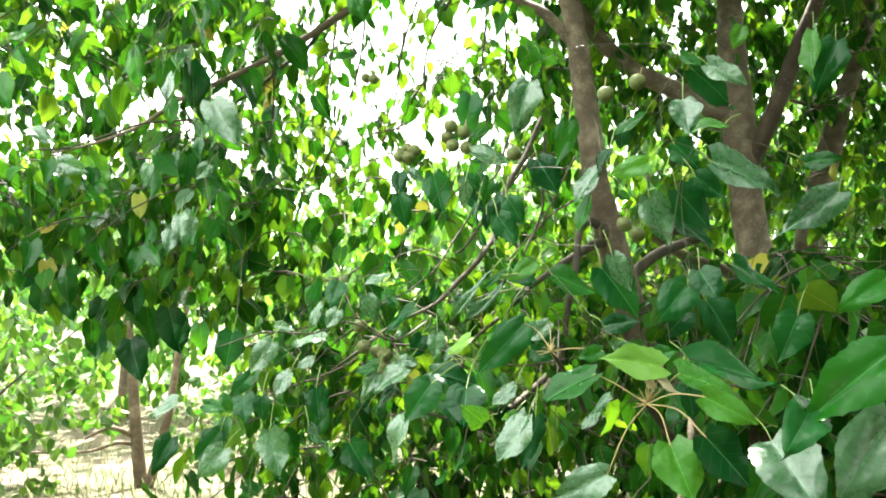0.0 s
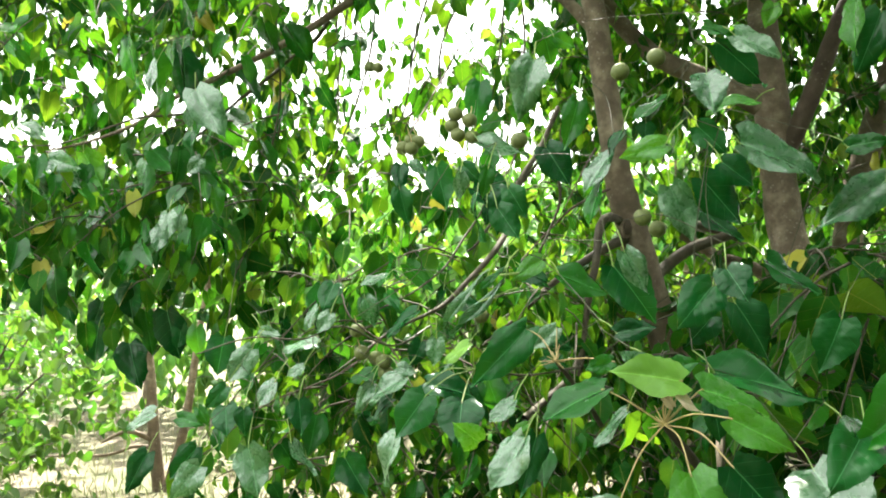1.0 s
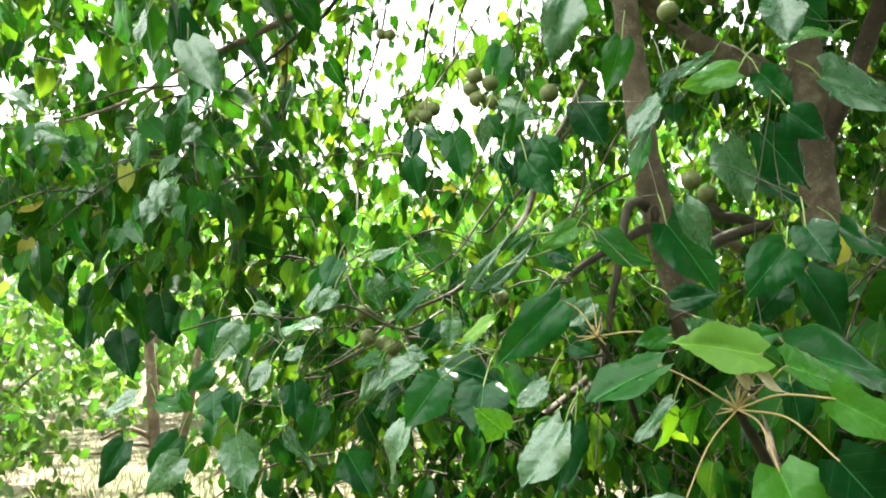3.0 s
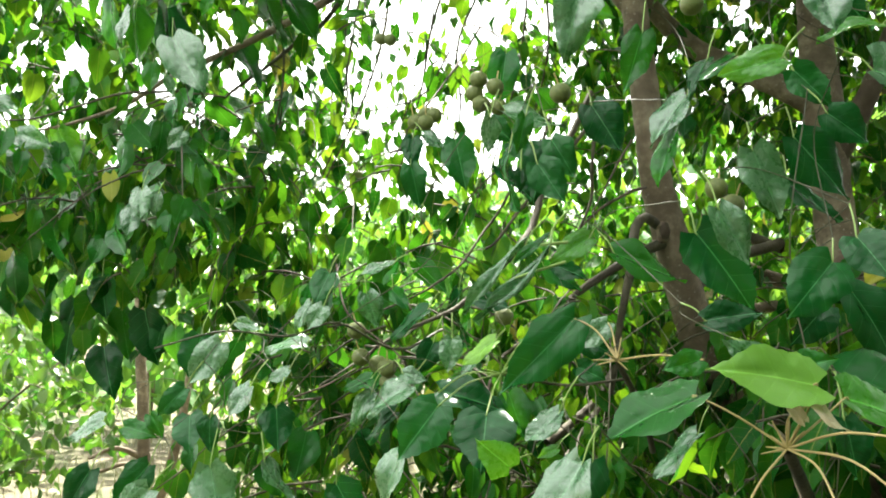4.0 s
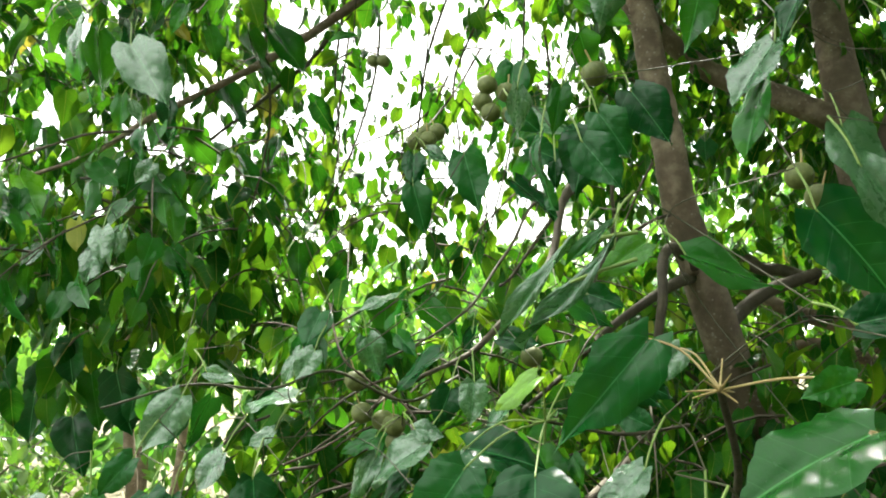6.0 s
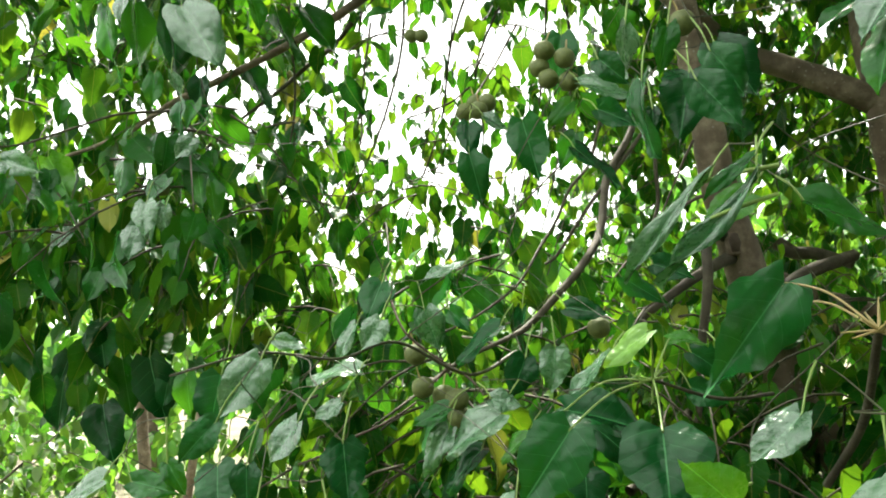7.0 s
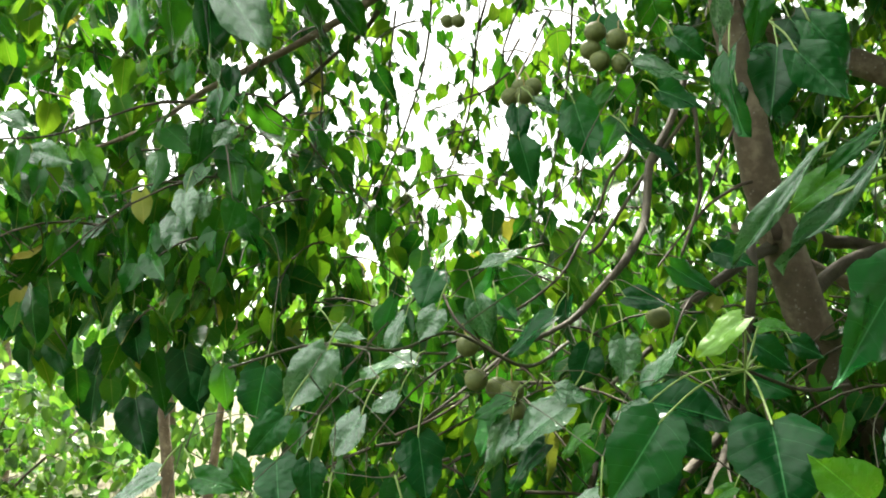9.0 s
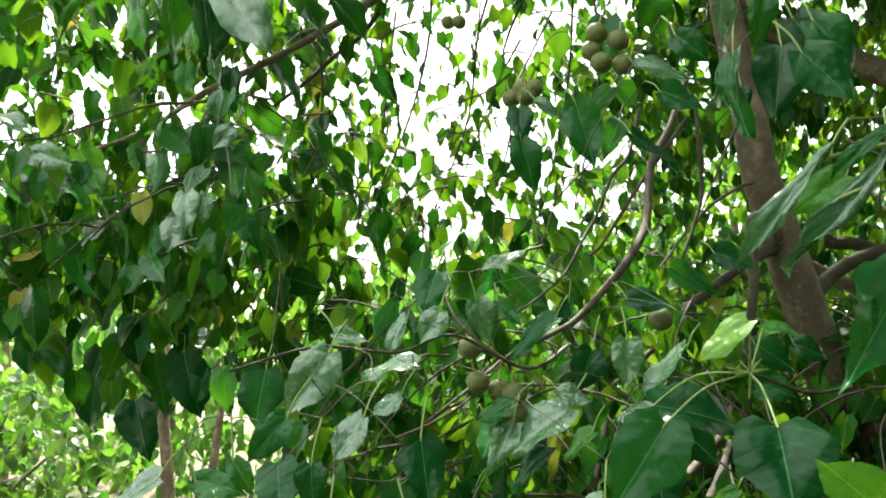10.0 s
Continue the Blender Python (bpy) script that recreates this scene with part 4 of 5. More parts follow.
leafy_branch([
    (0.245, 2.010, 1.566, -0.074, -0.006, -0.046, 8, 0.054, 'fresh'),
    (0.272, 1.900, 1.534, 0.125, 0.000, -0.045, -21, 0.093, 'green'),
    (0.550, 2.030, 1.740, 0.053, -0.012, -0.130, 9, 0.092, 'sheen'),
    (0.367, 1.800, 1.785, -0.066, 0.000, -0.073, 32, 0.069, 'sheen'),
    (0.316, 1.900, 1.921, -0.032, -0.025, -0.110, -9, 0.063, 'green'),
    (0.431, 1.950, 1.218, -0.078, 0.000, -0.078, 64, 0.075, 'sheen'),
    (0.611, 1.990, 1.756, 0.096, -0.014, -0.114, 3, 0.110, 'old'),
    (0.352, 1.690, 1.559, 0.081, -0.030, -0.106, 5, 0.088, 'old'),
    (0.643, 2.100, 1.689, 0.096, 0.000, -0.084, -19, 0.089, 'old'),
])
leafy_branch([
    (0.371, 1.470, 1.386, -0.048, -0.031, 0.037, -18, 0.045, 'sheen'),
    (0.416, 1.500, 1.386, 0.031, -0.032, 0.019, 5, 0.042, 'green'),
    (0.501, 1.560, 1.321, 0.012, -0.023, -0.069, -10, 0.055, 'old'),
    (0.528, 1.630, 1.360, 0.208, 0.000, -0.039, -47, 0.148, 'old'),
    (0.356, 1.600, 1.587, 0.044, -0.008, -0.078, 6, 0.050, 'sheen'),
    (0.627, 1.450, 1.234, 0.026, -0.140, -0.083, 17, 0.127, 'sheen'),
    (0.678, 1.440, 1.305, 0.021, -0.028, -0.011, 17, 0.038, 'sheen'),
    (0.550, 1.630, 1.554, 0.022, -0.055, -0.057, 13, 0.070, 'old'),
    (0.634, 1.300, 1.335, -0.084, -0.097, -0.054, 8, 0.078, 'old'),
])
leafy_branch([
    (0.227, 2.000, 2.040, -0.042, -0.015, -0.136, 3, 0.098, 'sheen'),
    (0.592, 1.900, 2.085, 0.068, 0.000, -0.026, -8, 0.051, 'green'),
    (0.593, 1.950, 1.870, 0.064, -0.012, -0.066, 14, 0.072, 'old'),
    (0.384, 1.750, 1.829, -0.035, 0.000, -0.056, 53, 0.046, 'old'),
    (0.656, 1.890, 2.060, 0.095, -0.019, -0.050, 1, 0.084, 'sheen'),
    (0.677, 2.070, 2.092, 0.122, 0.000, -0.102, 86, 0.111, 'old'),
    (0.546, 1.730, 1.940, -0.000, -0.052, -0.079, 9, 0.078, 'sheen'),
    (0.630, 1.900, 1.782, 0.067, -0.018, -0.054, 13, 0.070, 'old'),
    (0.651, 1.760, 1.888, -0.096, 0.000, -0.008, 43, 0.062, 'fresh'),
])
leafy_branch([
    (0.199, 3.500, 2.170, -0.089, -0.003, -0.084, 2, 0.079, 'green'),
    (0.272, 3.800, 2.275, 0.104, 0.023, -0.086, 8, 0.108, 'green'),
    (0.393, 3.100, 2.399, 0.085, 0.000, -0.044, 27, 0.070, 'green'),
])
leafy_branch([
    (0.419, 1.550, 1.774, -0.081, -0.004, -0.022, 7, 0.052, 'fresh'),
    (0.587, 1.660, 1.789, 0.166, 0.000, -0.048, -17, 0.121, 'sheen'),
    (0.541, 1.680, 1.520, -0.083, -0.055, -0.077, 7, 0.087, 'old'),
    (0.561, 1.750, 1.454, -0.058, -0.040, -0.052, -8, 0.062, 'old'),
    (0.623, 1.800, 1.479, 0.078, -0.030, -0.120, -2, 0.093, 'old'),
    (0.725, 1.900, 1.566, 0.110, 0.000, -0.082, -26, 0.096, 'old'),
])
leafy_branch([
    (0.418, 3.800, 2.621, 0.048, 0.021, -0.161, 13, 0.143, 'green'),
])
leafy_branch([
    (0.794, 1.350, 1.415, -0.199, -0.113, -0.087, 9, 0.110, 'green'),
    (0.853, 1.450, 1.272, -0.148, -0.097, -0.129, -8, 0.130, 'sheen'),
    (0.991, 1.700, 1.532, -0.122, -0.026, -0.065, 8, 0.074, 'green'),
    (0.841, 1.800, 1.444, -0.048, -0.021, -0.106, 4, 0.093, 'old'),
])
leafy_branch([
    (0.638, 2.400, 2.021, -0.104, 0.000, -0.047, 39, 0.080, 'green'),
    (1.107, 2.270, 2.254, -0.023, 0.000, -0.144, 74, 0.102, 'fresh'),
    (0.952, 2.000, 1.826, 0.088, -0.028, 0.015, 6, 0.059, 'green'),
])
leafy_branch([
    (0.943, 4.000, 2.212, -0.022, -0.066, -0.108, 8, 0.102, 'old'),
])
leafy_branch([
    (1.188, 2.280, 1.771, -0.197, -0.058, -0.124, -6, 0.113, 'sheen'),
    (1.189, 2.300, 2.231, -0.071, -0.022, -0.173, 7, 0.109, 'old'),
])
leafy_branch([
    (1.179, 3.000, 2.482, -0.028, 0.009, -0.089, 6, 0.074, 'fresh'),
])
rosette((0.392, 1.460, 1.302), (0.62, 1.90, 1.05), [
    (0.416, 1.440, 1.376, -0.114, -0.011, 0.027, 7, 0.078, 'young'),
    (0.446, 1.440, 1.363, 0.116, 0.000, -0.025, -50, 0.083, 'fresh'),
    (0.450, 1.320, 1.344, 0.095, -0.010, -0.045, -7, 0.060, 'fresh'),
    (0.400, 1.420, 1.358, 0.044, 0.000, -0.027, -46, 0.036, 'dry'),
    (0.398, 1.430, 1.338, -0.021, -0.006, 0.025, -3, 0.017, 'dry'),
    (0.302, 1.500, 1.352, -0.120, 0.000, -0.044, 36, 0.089, 'green'),
    (0.446, 1.300, 1.282, 0.078, -0.024, -0.085, 8, 0.081, 'old'),
    (0.403, 1.350, 1.255, 0.028, -0.054, -0.090, 4, 0.095, 'fresh'),
    (0.303, 1.400, 1.184, -0.105, -0.006, -0.044, -4, 0.067, 'sheen'),
], M_STALK_TAN, 0.011)
rosette((0.241, 1.688, 1.373), (0.42, 2.25, 1.12), [
    (0.190, 1.775, 1.426, -0.123, -0.096, -0.115, 0, 0.086, 'old'),
    (0.271, 1.950, 1.411, -0.060, -0.020, -0.049, 0, 0.047, 'sheen'),
    (0.333, 1.590, 1.387, -0.052, -0.004, -0.015, -5, 0.038, 'green'),
], M_STALK_TAN, 0.007)
rosette((0.082, 1.950, 1.315), (0.38, 2.35, 1.26), [
    (0.071, 1.910, 1.378, -0.059, 0.000, -0.042, 39, 0.051, 'young'),
    (0.117, 2.000, 1.366, 0.055, 0.000, -0.001, -46, 0.039, 'fresh'),
    (-0.028, 1.930, 1.259, -0.069, -0.034, -0.089, -3, 0.091, 'old'),
    (0.056, 1.800, 1.272, -0.010, -0.066, -0.076, 7, 0.101, 'old'),
    (-0.029, 1.990, 1.275, 0.123, 0.000, -0.023, -31, 0.088, 'old'),
], M_STALK, 0.0035)

# ---------------------------------------------------------------- nuts
def nut_mesh(seed):
    r = np.random.RandomState(seed)
    g = Geo()
    nu, nv = 12, 9
    th = np.linspace(0, 2 * np.pi, nu, endpoint=False)
    ph = np.linspace(0.06, np.pi - 0.04, nv)
    T, P = np.meshgrid(th, ph, indexing="ij")
    rad = 1 + 0.035 * np.cos(4 * T) * np.sin(P) + r.normal(0, 0.008, T.shape)
    v = np.stack([rad * np.sin(P) * np.cos(T), rad * np.sin(P) * np.sin(T), 0.95 * rad * np.cos(P) - 0.1 * np.exp(-(P / 0.35) ** 2)], -1)
    i, j = np.meshgrid(np.arange(nu), np.arange(nv - 1), indexing="ij")
    k = (i + 1) % nu
    g.add(v.reshape(-1, 3), np.stack([i * nv + j, i * nv + j + 1, k * nv + j + 1, k * nv + j], -1).reshape(-1, 4))
    tube(g, curve([(0, 0, 0.8), (0.05, 0, 1.3), (0.15, 0.05, 1.9)], 4), 0.09, 0.07, 6, slot=1)
    return g.mesh("nut", M_FRUIT, M_STALK_TAN)


NUTS = [nut_mesh(s) for s in (1, 2, 3)]


def nut(x, y, z, r=0.0245, k=0):
    ob = part("nut", NUTS[k % 3], tree, "round olive-green nut")
    ob.matrix_parent_inverse = Matrix.Translation(tree.location).inverted()
    ob.matrix_basis = Matrix.LocRotScale((x, y, z), Euler((0.25 * math.sin(k * 2.1), 0.25 * math.cos(k * 1.3), k * 1.7)), (r, r, r))
    return ob


for k, (x, y, z) in enumerate([(0.027, 2.638, 2.027), (0.072, 2.63, 2.005), (0.016, 2.65, 1.991), (0.034, 2.64, 1.960), (0.081, 2.638, 1.952),
                               (-0.105, 2.82, 1.966), (-0.127, 2.79, 1.938), (-0.161, 2.82, 1.944), (-0.134, 2.85, 1.974),
                               (-0.278, 2.54, 1.343), (-0.264, 2.54, 1.274), (-0.222, 2.56, 1.255), (-0.193, 2.52, 1.250), (-0.190, 2.54, 1.212), (0.104, 2.53, 1.388)]):
    nut(x, y, z, 0.0245, k)
for k, (x, y, z) in enumerate([(-0.822, 3.9, 1.453), (-0.777, 3.88, 1.466), (-0.804, 3.86, 1.428), (-0.747, 3.9, 1.435), (-1.085, 4.2, 1.54), (-1.092, 4.18, 1.593), (-0.676, 4.2, 1.49),
                               (-1.68, 3.2, 1.946), (-1.105, 3.2, 1.854), (-0.331, 3.27, 2.336), (-0.296, 3.25, 2.327),
                               (0.49, 2.05, 1.667), (0.535, 2.09, 1.64), (0.43, 2.01, 2.01), (0.512, 2.0, 2.04), (0.198, 2.125, 1.867), (-0.55, 4.6, 2.05), (-0.62, 4.6, 2.02)]):
    nut(x, y, z, 0.0225, k + 5)


# ---------------------------------------------------------------- the rest of the crowns
def gap(p):
    """The two openings in the crown, to the bright sky and to the far slope: how far p is inside it, 1 in the middle, under 0 outside."""
    s = (p[:, 1] - 0.6) / 4.4
    x, z = p[:, 0] - (-0.1 - 0.34 * s), (p[:, 2] - 1.5) - 1.34 * s
    upper = 1 - (x / (0.79 * s + 1e-6)) ** 2 - (z / (0.71 * s + 1e-6)) ** 2
    x, z = p[:, 0] - (-0.1 - 0.84 * s), (p[:, 2] - 1.5) - 0.42 * s
    lower = 1 - (x / (0.58 * s + 1e-6)) ** 2 - (z / (0.43 * s + 1e-6)) ** 2
    return np.maximum(upper, lower)


def scatter(rng, n, lo, hi, keep):
    out = np.zeros((0, 3))
    lo, hi = np.array(lo, float), np.array(hi, float)
    while len(out) < n:
        p = rng.uniform(lo, hi, (4 * n, 3))
        out = np.concatenate([out, p[keep(p)]])
    return out[:n]


def crown(owner, name, rng, starts, per, leaf, length=(0.3, 0.6), shapes=MID, mat=None, droop=0.55, petiole=0.06, hang=1.0, single=0, label="", out=None, twigs=True):
    """Sprays of leaves as one part of owner; the first leaves by order stand alone as parts of their own."""
    ang = rng.uniform(0, 6.283, len(starts))
    outward = np.stack([np.cos(ang), np.sin(ang), rng.uniform(-0.3, 0.2, len(ang))], -1) if out is None else unit(out + rng.normal(0, 0.5, (len(starts), 3)))
    lines, S, B, A, N, Z = sprays(rng, starts, outward, length, per, leaf, droop, petiole, hang)
    g = Geo()
    if twigs:
        for ln in lines:
            tube(g, ln, 0.0045, 0.0018, 4, slot=1)
        side = unit(np.cross(B - S, [0.3, 0.2, 1.0])) * 0.0013
        q = np.stack([S - side, S + side, B + side, B - side], 1)
        g.add(q.reshape(-1, 3), np.arange(len(S) * 4).reshape(-1, 4), slot=1)
    order = np.argsort(B[:, 1])
    alone, rest = order[:single], order[single:]
    place_leaves(g, shapes, B[rest], A[rest], N[rest], Z[rest], rng)
    ob = part(name, g.mesh(name, mat or M_MASS, M_TWIG), owner, label, "stuff")
    ob.matrix_parent_inverse = Matrix.Translation(owner.location).inverted()
    R = frames_of(A[alone], N[alone])
    for i, r in zip(alone, R):
        lf = part("leaf", MID_MESH[i % len(MID_MESH)], owner)
        lf.matrix_parent_inverse = Matrix.Translation(owner.location).inverted()
        lf.matrix_basis = Matrix.Translation(B[i]) @ Matrix(r.tolist()).to_4x4() @ Matrix.Diagonal((Z[i], Z[i], Z[i], 1))
    return ob


def clear_view(p):
    """Keeps the crown off the open space in front of the nearer leaves."""
    near = np.where(p[:, 2] > 1.5, 2.75 + 0.42 * np.abs(p[:, 0] + 0.2), 2.75 + 0.25 * np.abs(p[:, 0] + 0.2))
    return p[:, 1] > near


def off_limb(p):
    """Keeps leaves from hiding the leaning limb and its foot."""
    a, b = (p[:, 0] + 0.2) / (p[:, 1] - 1.0), (p[:, 2] - 1.4) / (p[:, 1] - 1.0)
    return (p[:, 1] > 3.95) | (np.abs(a - 0.375 + 0.40 * np.minimum(b, 0.1) * (b > -0.1) + 0.75 * np.minimum(b + 0.1, 0)) > 0.075) | (b < -0.25)


def off_branch(p):
    """Keeps leaves from hiding the long arching branch."""
    a, b = (p[:, 0] + 0.2) / (p[:, 1] - 0.97), (p[:, 2] - 1.45) / (p[:, 1] - 0.97)
    d = b - 0.376 - 0.45 * (a + 0.252)
    return (p[:, 1] > 4.1) | (d < -0.03) | (d > 0.10) | (a < -0.5) | (a > -0.12)


def left_open(p, k=0.24):
    """Keeps the low leaves off the view down to the grass slope."""
    return (p[:, 0] > -k * p[:, 1]) & (p[:, 0] > -0.17 - (k + 0.08) * (p[:, 1] - 1.0))


rng = np.random.RandomState(21)
# hanging curtain on the open side
crown(tree, "leaf_mass", rng, scatter(rng, 380, (-3.6, 2.8, 1.45), (0.1, 5.5, 3.8), lambda p: clear_view(p) & off_branch(p) & (left_open(p, 0.36) | (p[:, 2] > 1.78 + 0.02 * p[:, 1])) & (gap(p) < 0) & (rng.uniform(0, 1, len(p)) < np.where(p[:, 2] > 2.4, np.where(p[:, 0] > -1.1, 0.66, 0.85), 1.0)) & (p[:, 2] > 1.62 + 0.05 * p[:, 1] - 0.25 * (p[:, 0] > -1.2))), (5, 9), (0.085, 0.165), single=200, label="hanging heart-shaped green leaves on thin twigs")
# sparse sprays across the opening
crown(tree, "leaf_mass", rng, scatter(rng, 140, (-1.6, 3.5, 1.7), (0.7, 6.4, 4.2), lambda p: gap(p) > 0), (3, 6), (0.075, 0.13), label="sparse backlit leaves against the sky")
# lower middle
crown(tree, "leaf_mass", rng, scatter(rng, 430, (-1.2, 2.7, 0.3), (1.4, 4.7, 1.5), lambda p: clear_view(p) & left_open(p) & off_limb(p)), (5, 9), (0.065, 0.14), single=60, label="dense low green leaves")
# dark cluster beside the trunk, and the low end of the curtain
crown(tree, "leaf_mass", rng, scatter(rng, 350, (0.7, 2.1, 0.75), (2.5, 3.7, 1.62), lambda p: (p[:, 0] > 0.22 + 0.5 * (p[:, 1] - 0.98)) & off_limb(p)), (5, 9), (0.10, 0.16), single=40, label="dark shaded leaves beside the trunk")
crown(tree, "leaf_mass", rng, scatter(rng, 85, (-2.8, 3.2, 1.46), (-0.75, 4.5, 2.02), lambda p: p[:, 2] > 1.46 + 0.12 * np.clip(-p[:, 0] - 1.9, 0, 1)), (5, 8), (0.09, 0.155), (0.2, 0.4), single=40, label="drooping dark green leaves at the crown's edge")
# behind the trunks
crown(tree, "leaf_mass", rng, scatter(rng, 740, (0.35, 4.3, 1.0), (3.8, 6.2, 4.6), lambda p: ((gap(p) < 0.1) | (p[:, 0] > 0.75)) & (rng.uniform(0, 1, len(p)) < np.where((p[:, 2] < 2.4) & (p[:, 0] > 0.6), 0.65, 1.0))), (5, 9), (0.07, 0.125), label="green leaves behind the trunks")
crown(neighbour, "leaf_mass", rng, scatter(rng, 1050, (0.8, 5.0, 0.2), (6.5, 8.5, 5.8), lambda p: (gap(p) < 0) | (p[:, 0] > 1.0)), (6, 10), (0.10, 0.16), shapes=LOW, label="green leaves of the second tree")
# unseen crown added over the path, with holes in it, to shape overhead light
crown(tree, "leaf_mass", rng, scatter(rng, 300, (-1.6, -3.6, 3.1), (5.0, 2.4, 5.8), lambda p: (np.sin(2.3 * p[:, 0] + 0.6) * np.sin(2.0 * p[:, 1] + 1.1) > -0.45) & ((p[:, 0] > 0.5) | (p[:, 1] < -0.7))), (6, 10), (0.13, 0.2), shapes=LOW, label="unseen upper leaves added over the path to block sky")
# low unseen roof of leaves, added to shade the trunk's side of the path
crown(tree, "leaf_mass", rng, scatter(rng, 190, (0.7, -1.6, 2.7), (3.6, 2.4, 4.4), lambda p: (p[:, 2] > 2.7 + 0.25 * np.maximum(p[:, 1], 0)) & (p[:, 0] > 0.45 + 0.45 * np.maximum(p[:, 1] - 0.2, 0))), (6, 10), (0.12, 0.18), shapes=LOW, label="unseen overhanging leaves added for shade by the trunk")
# the crown's side beyond the path, added out of view as a shade
crown(tree, "leaf_mass", rng, scatter(rng, 190, (0.9, -0.6, 1.0), (3.4, 3.0, 3.4), lambda p: p[:, 0] > 0.95 + 0.62 * np.maximum(p[:, 1], 0)), (6, 10), (0.11, 0.17), shapes=LOW, label="unseen leaves added on the crown's near side for shade")
# unseen roof of the crown, dense above the trunks, added against the sun
crown(tree, "leaf_mass", rng, scatter(rng, 250, (0.35, 2.0, 2.95), (3.4, 5.6, 4.8), lambda p: (gap(p) < 0) & (p[:, 2] > 3.55 - 0.1 * p[:, 1] + 0.35 * (p[:, 1] - 2.0))), (6, 10), (0.12, 0.19), shapes=LOW, label="dense unseen upper leaves added to shade the trunks")
# mostly above the view, added so lower leaves and ground fall in shade
crown(tree, "leaf_mass", rng, scatter(rng, 600, (-3.2, 2.4, 3.0), (4.2, 7.0, 7.0), lambda p: (gap(p) < 0) & (p[:, 2] > 4.4 - 0.3 * p[:, 1]) & (rng.uniform(0, 1, len(p)) < np.where(p[:, 0] < 0.2, 0.14, np.where(p[:, 1] > 4.4, 0.3, 0.75)))), (6, 10), (0.13, 0.2), shapes=LOW, label="upper leaves of the crown, mostly unseen, for shade")

# unseen leaves added over the near ones on the sun's side, blocking sun
crown(tree, "leaf_mass", rng, scatter(rng, 220, (-1.6, 2.3, 3.3), (1.4, 4.4, 5.2), lambda p: (gap(p) < 0) & (p[:, 2] > 4.5 - 0.3 * p[:, 1])), (6, 10), (0.13, 0.2), shapes=LOW, label="unseen upper leaves added to shade the low branches")

# ---------------------------------------------------------------- young forked tree and shrub on the slope
young = thing("young_tree", "slender forked young tree standing on the grass slope", "tree", (-2.95, 7.5, float(ground_z(-2.95, 7.5))))
wood("trunk", [(-2.94, 7.5, -1.0), (-2.97, 7.5, -0.8), (-3.03, 7.5, -0.2), (-3.06, 7.5, 0.3), (-3.1, 7.5, 0.8), (-3.15, 7.55, 1.6), (-3.1, 7.6, 2.6)], [0.085, 0.07, 0.055, 0.05, 0.046, 0.035, 0.02], 0, 10, parent=young)
wood("limb", [(-2.95, 7.5, -0.85), (-2.86, 7.48, -0.6), (-2.72, 7.48, -0.1), (-2.64, 7.5, 0.4), (-2.58, 7.5, 0.8), (-2.4, 7.5, 1.7)], 0.055, 0.025, 9, parent=young)
wood("limb", [(-3.03, 7.5, -0.33), (-3.2, 7.45, -0.3), (-3.49, 7.4, -0.376), (-4.2, 7.2, -0.35), (-4.7, 7.0, -0.5)], 0.022, 0.008, 7, parent=young)
wood("limb", [(-3.04, 7.5, -0.25), (-3.2, 7.3, -0.12), (-3.4, 7.2, -0.2)], 0.03, 0.012, 7, parent=young)
crown(young, "leaf_mass", rng, scatter(rng, 110, (-4.2, 6.6, 1.3), (-0.9, 9.2, 3.2), lambda p: p[:, 2] > 0), (6, 10), (0.09, 0.14), shapes=LOW, mat=M_SHRUB, label="bright green leaves")
for k, (x, y, h, w, n) in enumerate([(-4.6, 6.9, 1.75, 1.5, 210), (-6.3, 8.6, 2.2, 1.6, 200), (-2.0, 9.6, 1.6, 1.3, 130)]):
    z0 = float(ground_z(x, y))
    shrub = thing("shrub", "sunlit bright green leafy shrub on the slope", "shrub", (x, y, z0))
    for a in range(7):
        q = rng.uniform(0, 6.28)
        d = rng.uniform(0.3, 0.9) * w
        wood("stem", [(x, y, z0 - 0.05), (x + 0.3 * d * math.cos(q), y + 0.3 * d * math.sin(q), z0 + 0.4 * h), (x + d * math.cos(q), y + d * math.sin(q), z0 + 0.85 * h)], 0.02, 0.006, 6, parent=shrub, mat=M_TWIG, steps=4)
    st = scatter(rng, n, (x - w, y - w * 0.8, z0 + 0.1), (x + w, y + w * 0.8, z0 + h), lambda p: ((p[:, 0] - x) / w) ** 2 + ((p[:, 1] - y) / (0.8 * w)) ** 2 + ((p[:, 2] - z0 - 0.45 * h) / (0.6 * h)) ** 2 < 1 + 0.3 * np.sin(9 * p[:, 0]) * np.sin(7 * p[:, 2]))
    crown(shrub, "leaf_mass", rng, st, (6, 10), (0.08, 0.14), (0.2, 0.4), shapes=LOW, mat=M_SHRUB, droop=0.3, hang=0.5, label="broad bright green leaves")

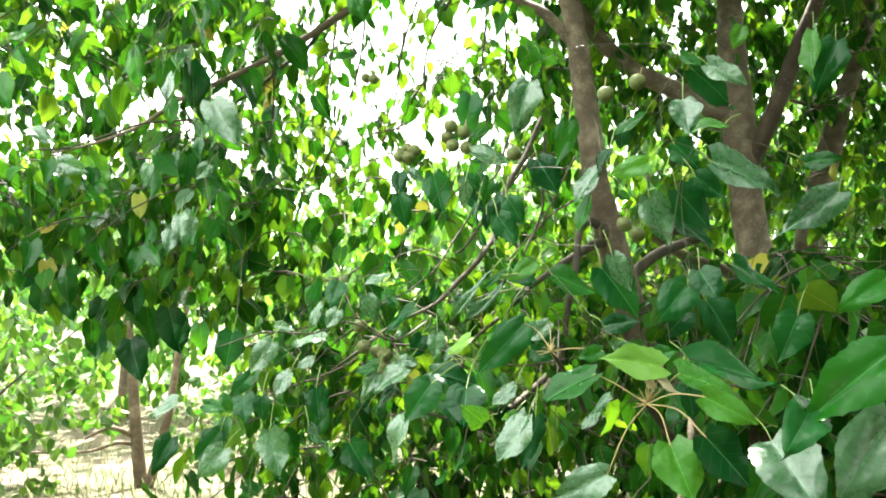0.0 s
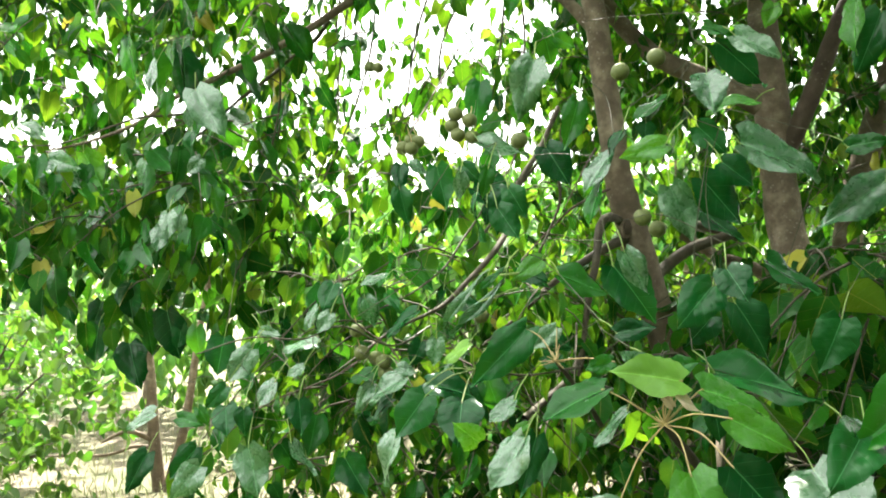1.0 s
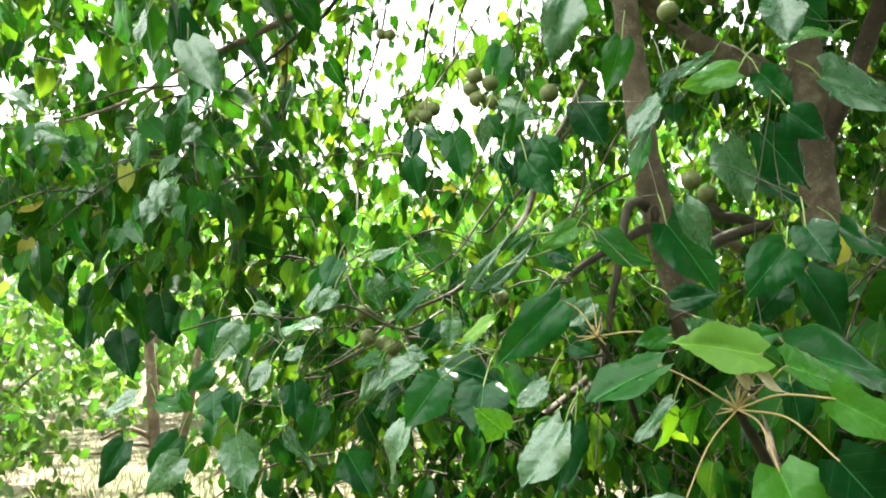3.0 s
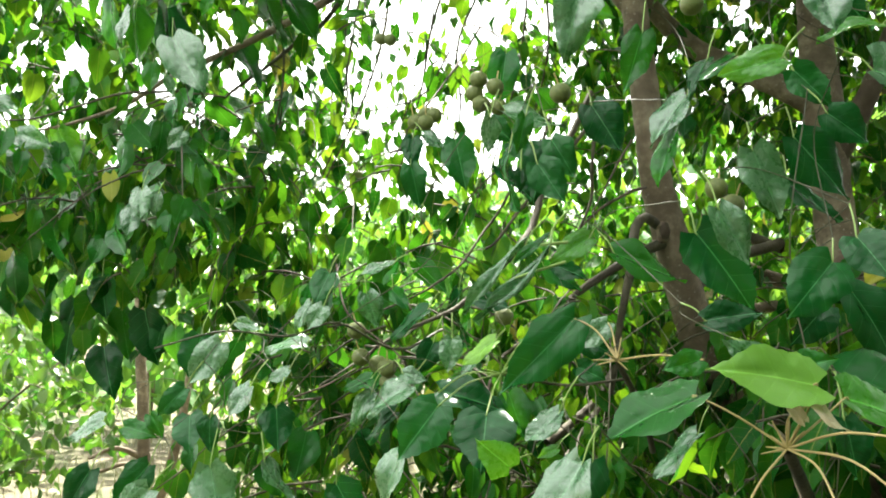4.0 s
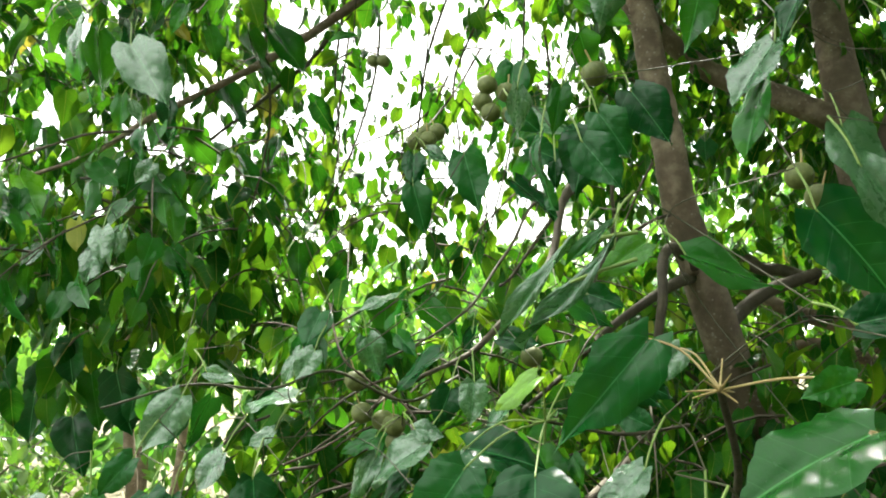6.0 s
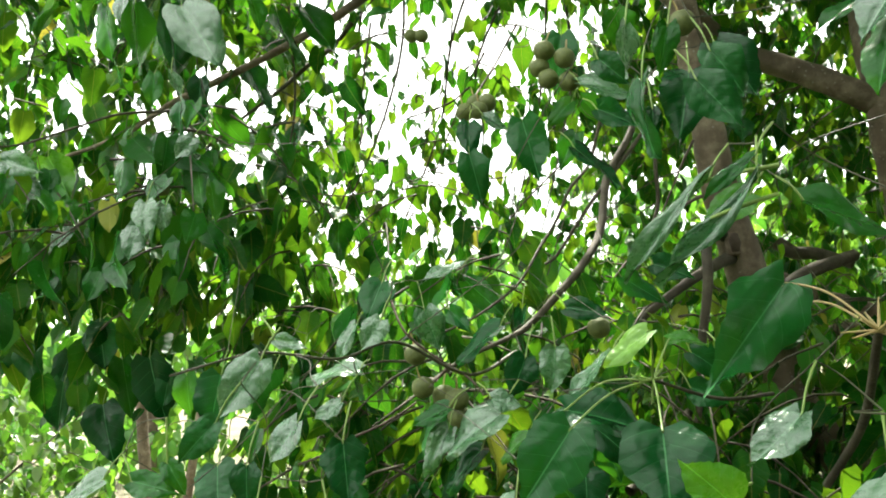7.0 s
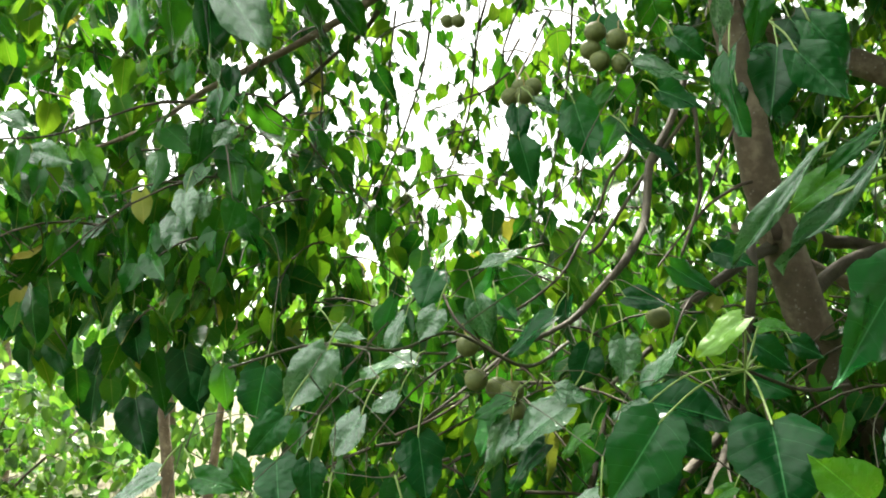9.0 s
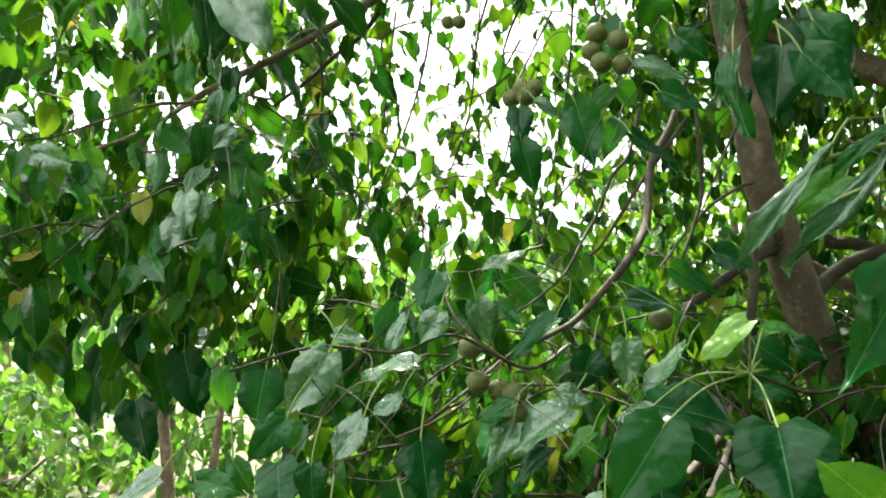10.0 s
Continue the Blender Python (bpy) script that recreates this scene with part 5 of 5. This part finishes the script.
# ---------------------------------------------------------------- trees further off
for k, (x, y, h, w, n) in enumerate([(-5.5, 13, 4.6, 2.4, 180), (-2.4, 15, 3.6, 2.0, 170), (0.6, 12.5, 4.3, 2.0, 190), (-0.6, 17, 4.9, 2.6, 170), (3.2, 11.5, 5.2, 2.2, 190), (6.2, 12, 5.6, 2.6, 170), (-9.5, 15, 4.6, 2.8, 150), (2.2, 18, 4.4, 2.8, 140), (9.5, 14, 6.5, 3.2, 150), (-13, 22, 6, 4, 130), (-4, 26, 5.0, 3.6, 130), (5, 25, 6, 4, 130)]):
    z0 = float(ground_z(x, y))
    far = thing("tree", "sunlit broadleaf tree on the lower slope", "tree", (x, y, z0), "trees on the slope")
    wood("trunk", [(x, y, z0 - 0.1), (x + 0.1, y, z0 + 0.35 * h), (x - 0.1, y, z0 + 0.8 * h)], 0.12, 0.05, 8, parent=far, steps=4)
    st = scatter(rng, n, (x - w, y - w, z0 + 0.15 * h), (x + w, y + w, z0 + h), lambda p: ((p[:, 0] - x) / w) ** 2 + ((p[:, 1] - y) / w) ** 2 + ((p[:, 2] - z0 - 0.55 * h) / (0.5 * h)) ** 2 < 1 + 0.35 * np.sin(3 * p[:, 0] + k) * np.sin(4 * p[:, 2]))
    crown(far, "leaf_mass", rng, st, (8, 12), (0.18, 0.28), (0.5, 0.9), shapes=LOW, mat=M_FAR, droop=0.4, petiole=0.12, hang=0.7, twigs=False, label="clumped light green foliage")

# unseen trees added at the back of the path to close off the sky
for k, (x, y, h, w, n) in enumerate([(3.4, -2.8, 5.6, 2.3, 290), (-3.6, -4.6, 5.2, 2.4, 260), (0.2, -5.6, 5.6, 2.4, 290), (5.6, 1.5, 6.5, 2.6, 320), (-6.5, -1.0, 4.5, 2.2, 180)]):
    z0 = float(ground_z(x, y))
    back = thing("tree", "dense unseen tree added beside the path to block sky", "tree", (x, y, z0), "trees along the path")
    wood("trunk", [(x, y, z0 - 0.1), (x + 0.1, y, z0 + 0.35 * h), (x - 0.1, y, z0 + 0.8 * h)], 0.12, 0.05, 8, parent=back, steps=4)
    st = scatter(rng, n, (x - w, y - w, z0 + 0.12 * h), (x + w, y + w, z0 + h), lambda p: ((p[:, 0] - x) / w) ** 2 + ((p[:, 1] - y) / w) ** 2 + ((p[:, 2] - z0 - 0.55 * h) / (0.5 * h)) ** 2 < 1)
    crown(back, "leaf_mass", rng, st, (8, 12), (0.18, 0.28), (0.4, 0.8), shapes=LOW, mat=M_MASS, twigs=False, label="dense hanging green leaves")
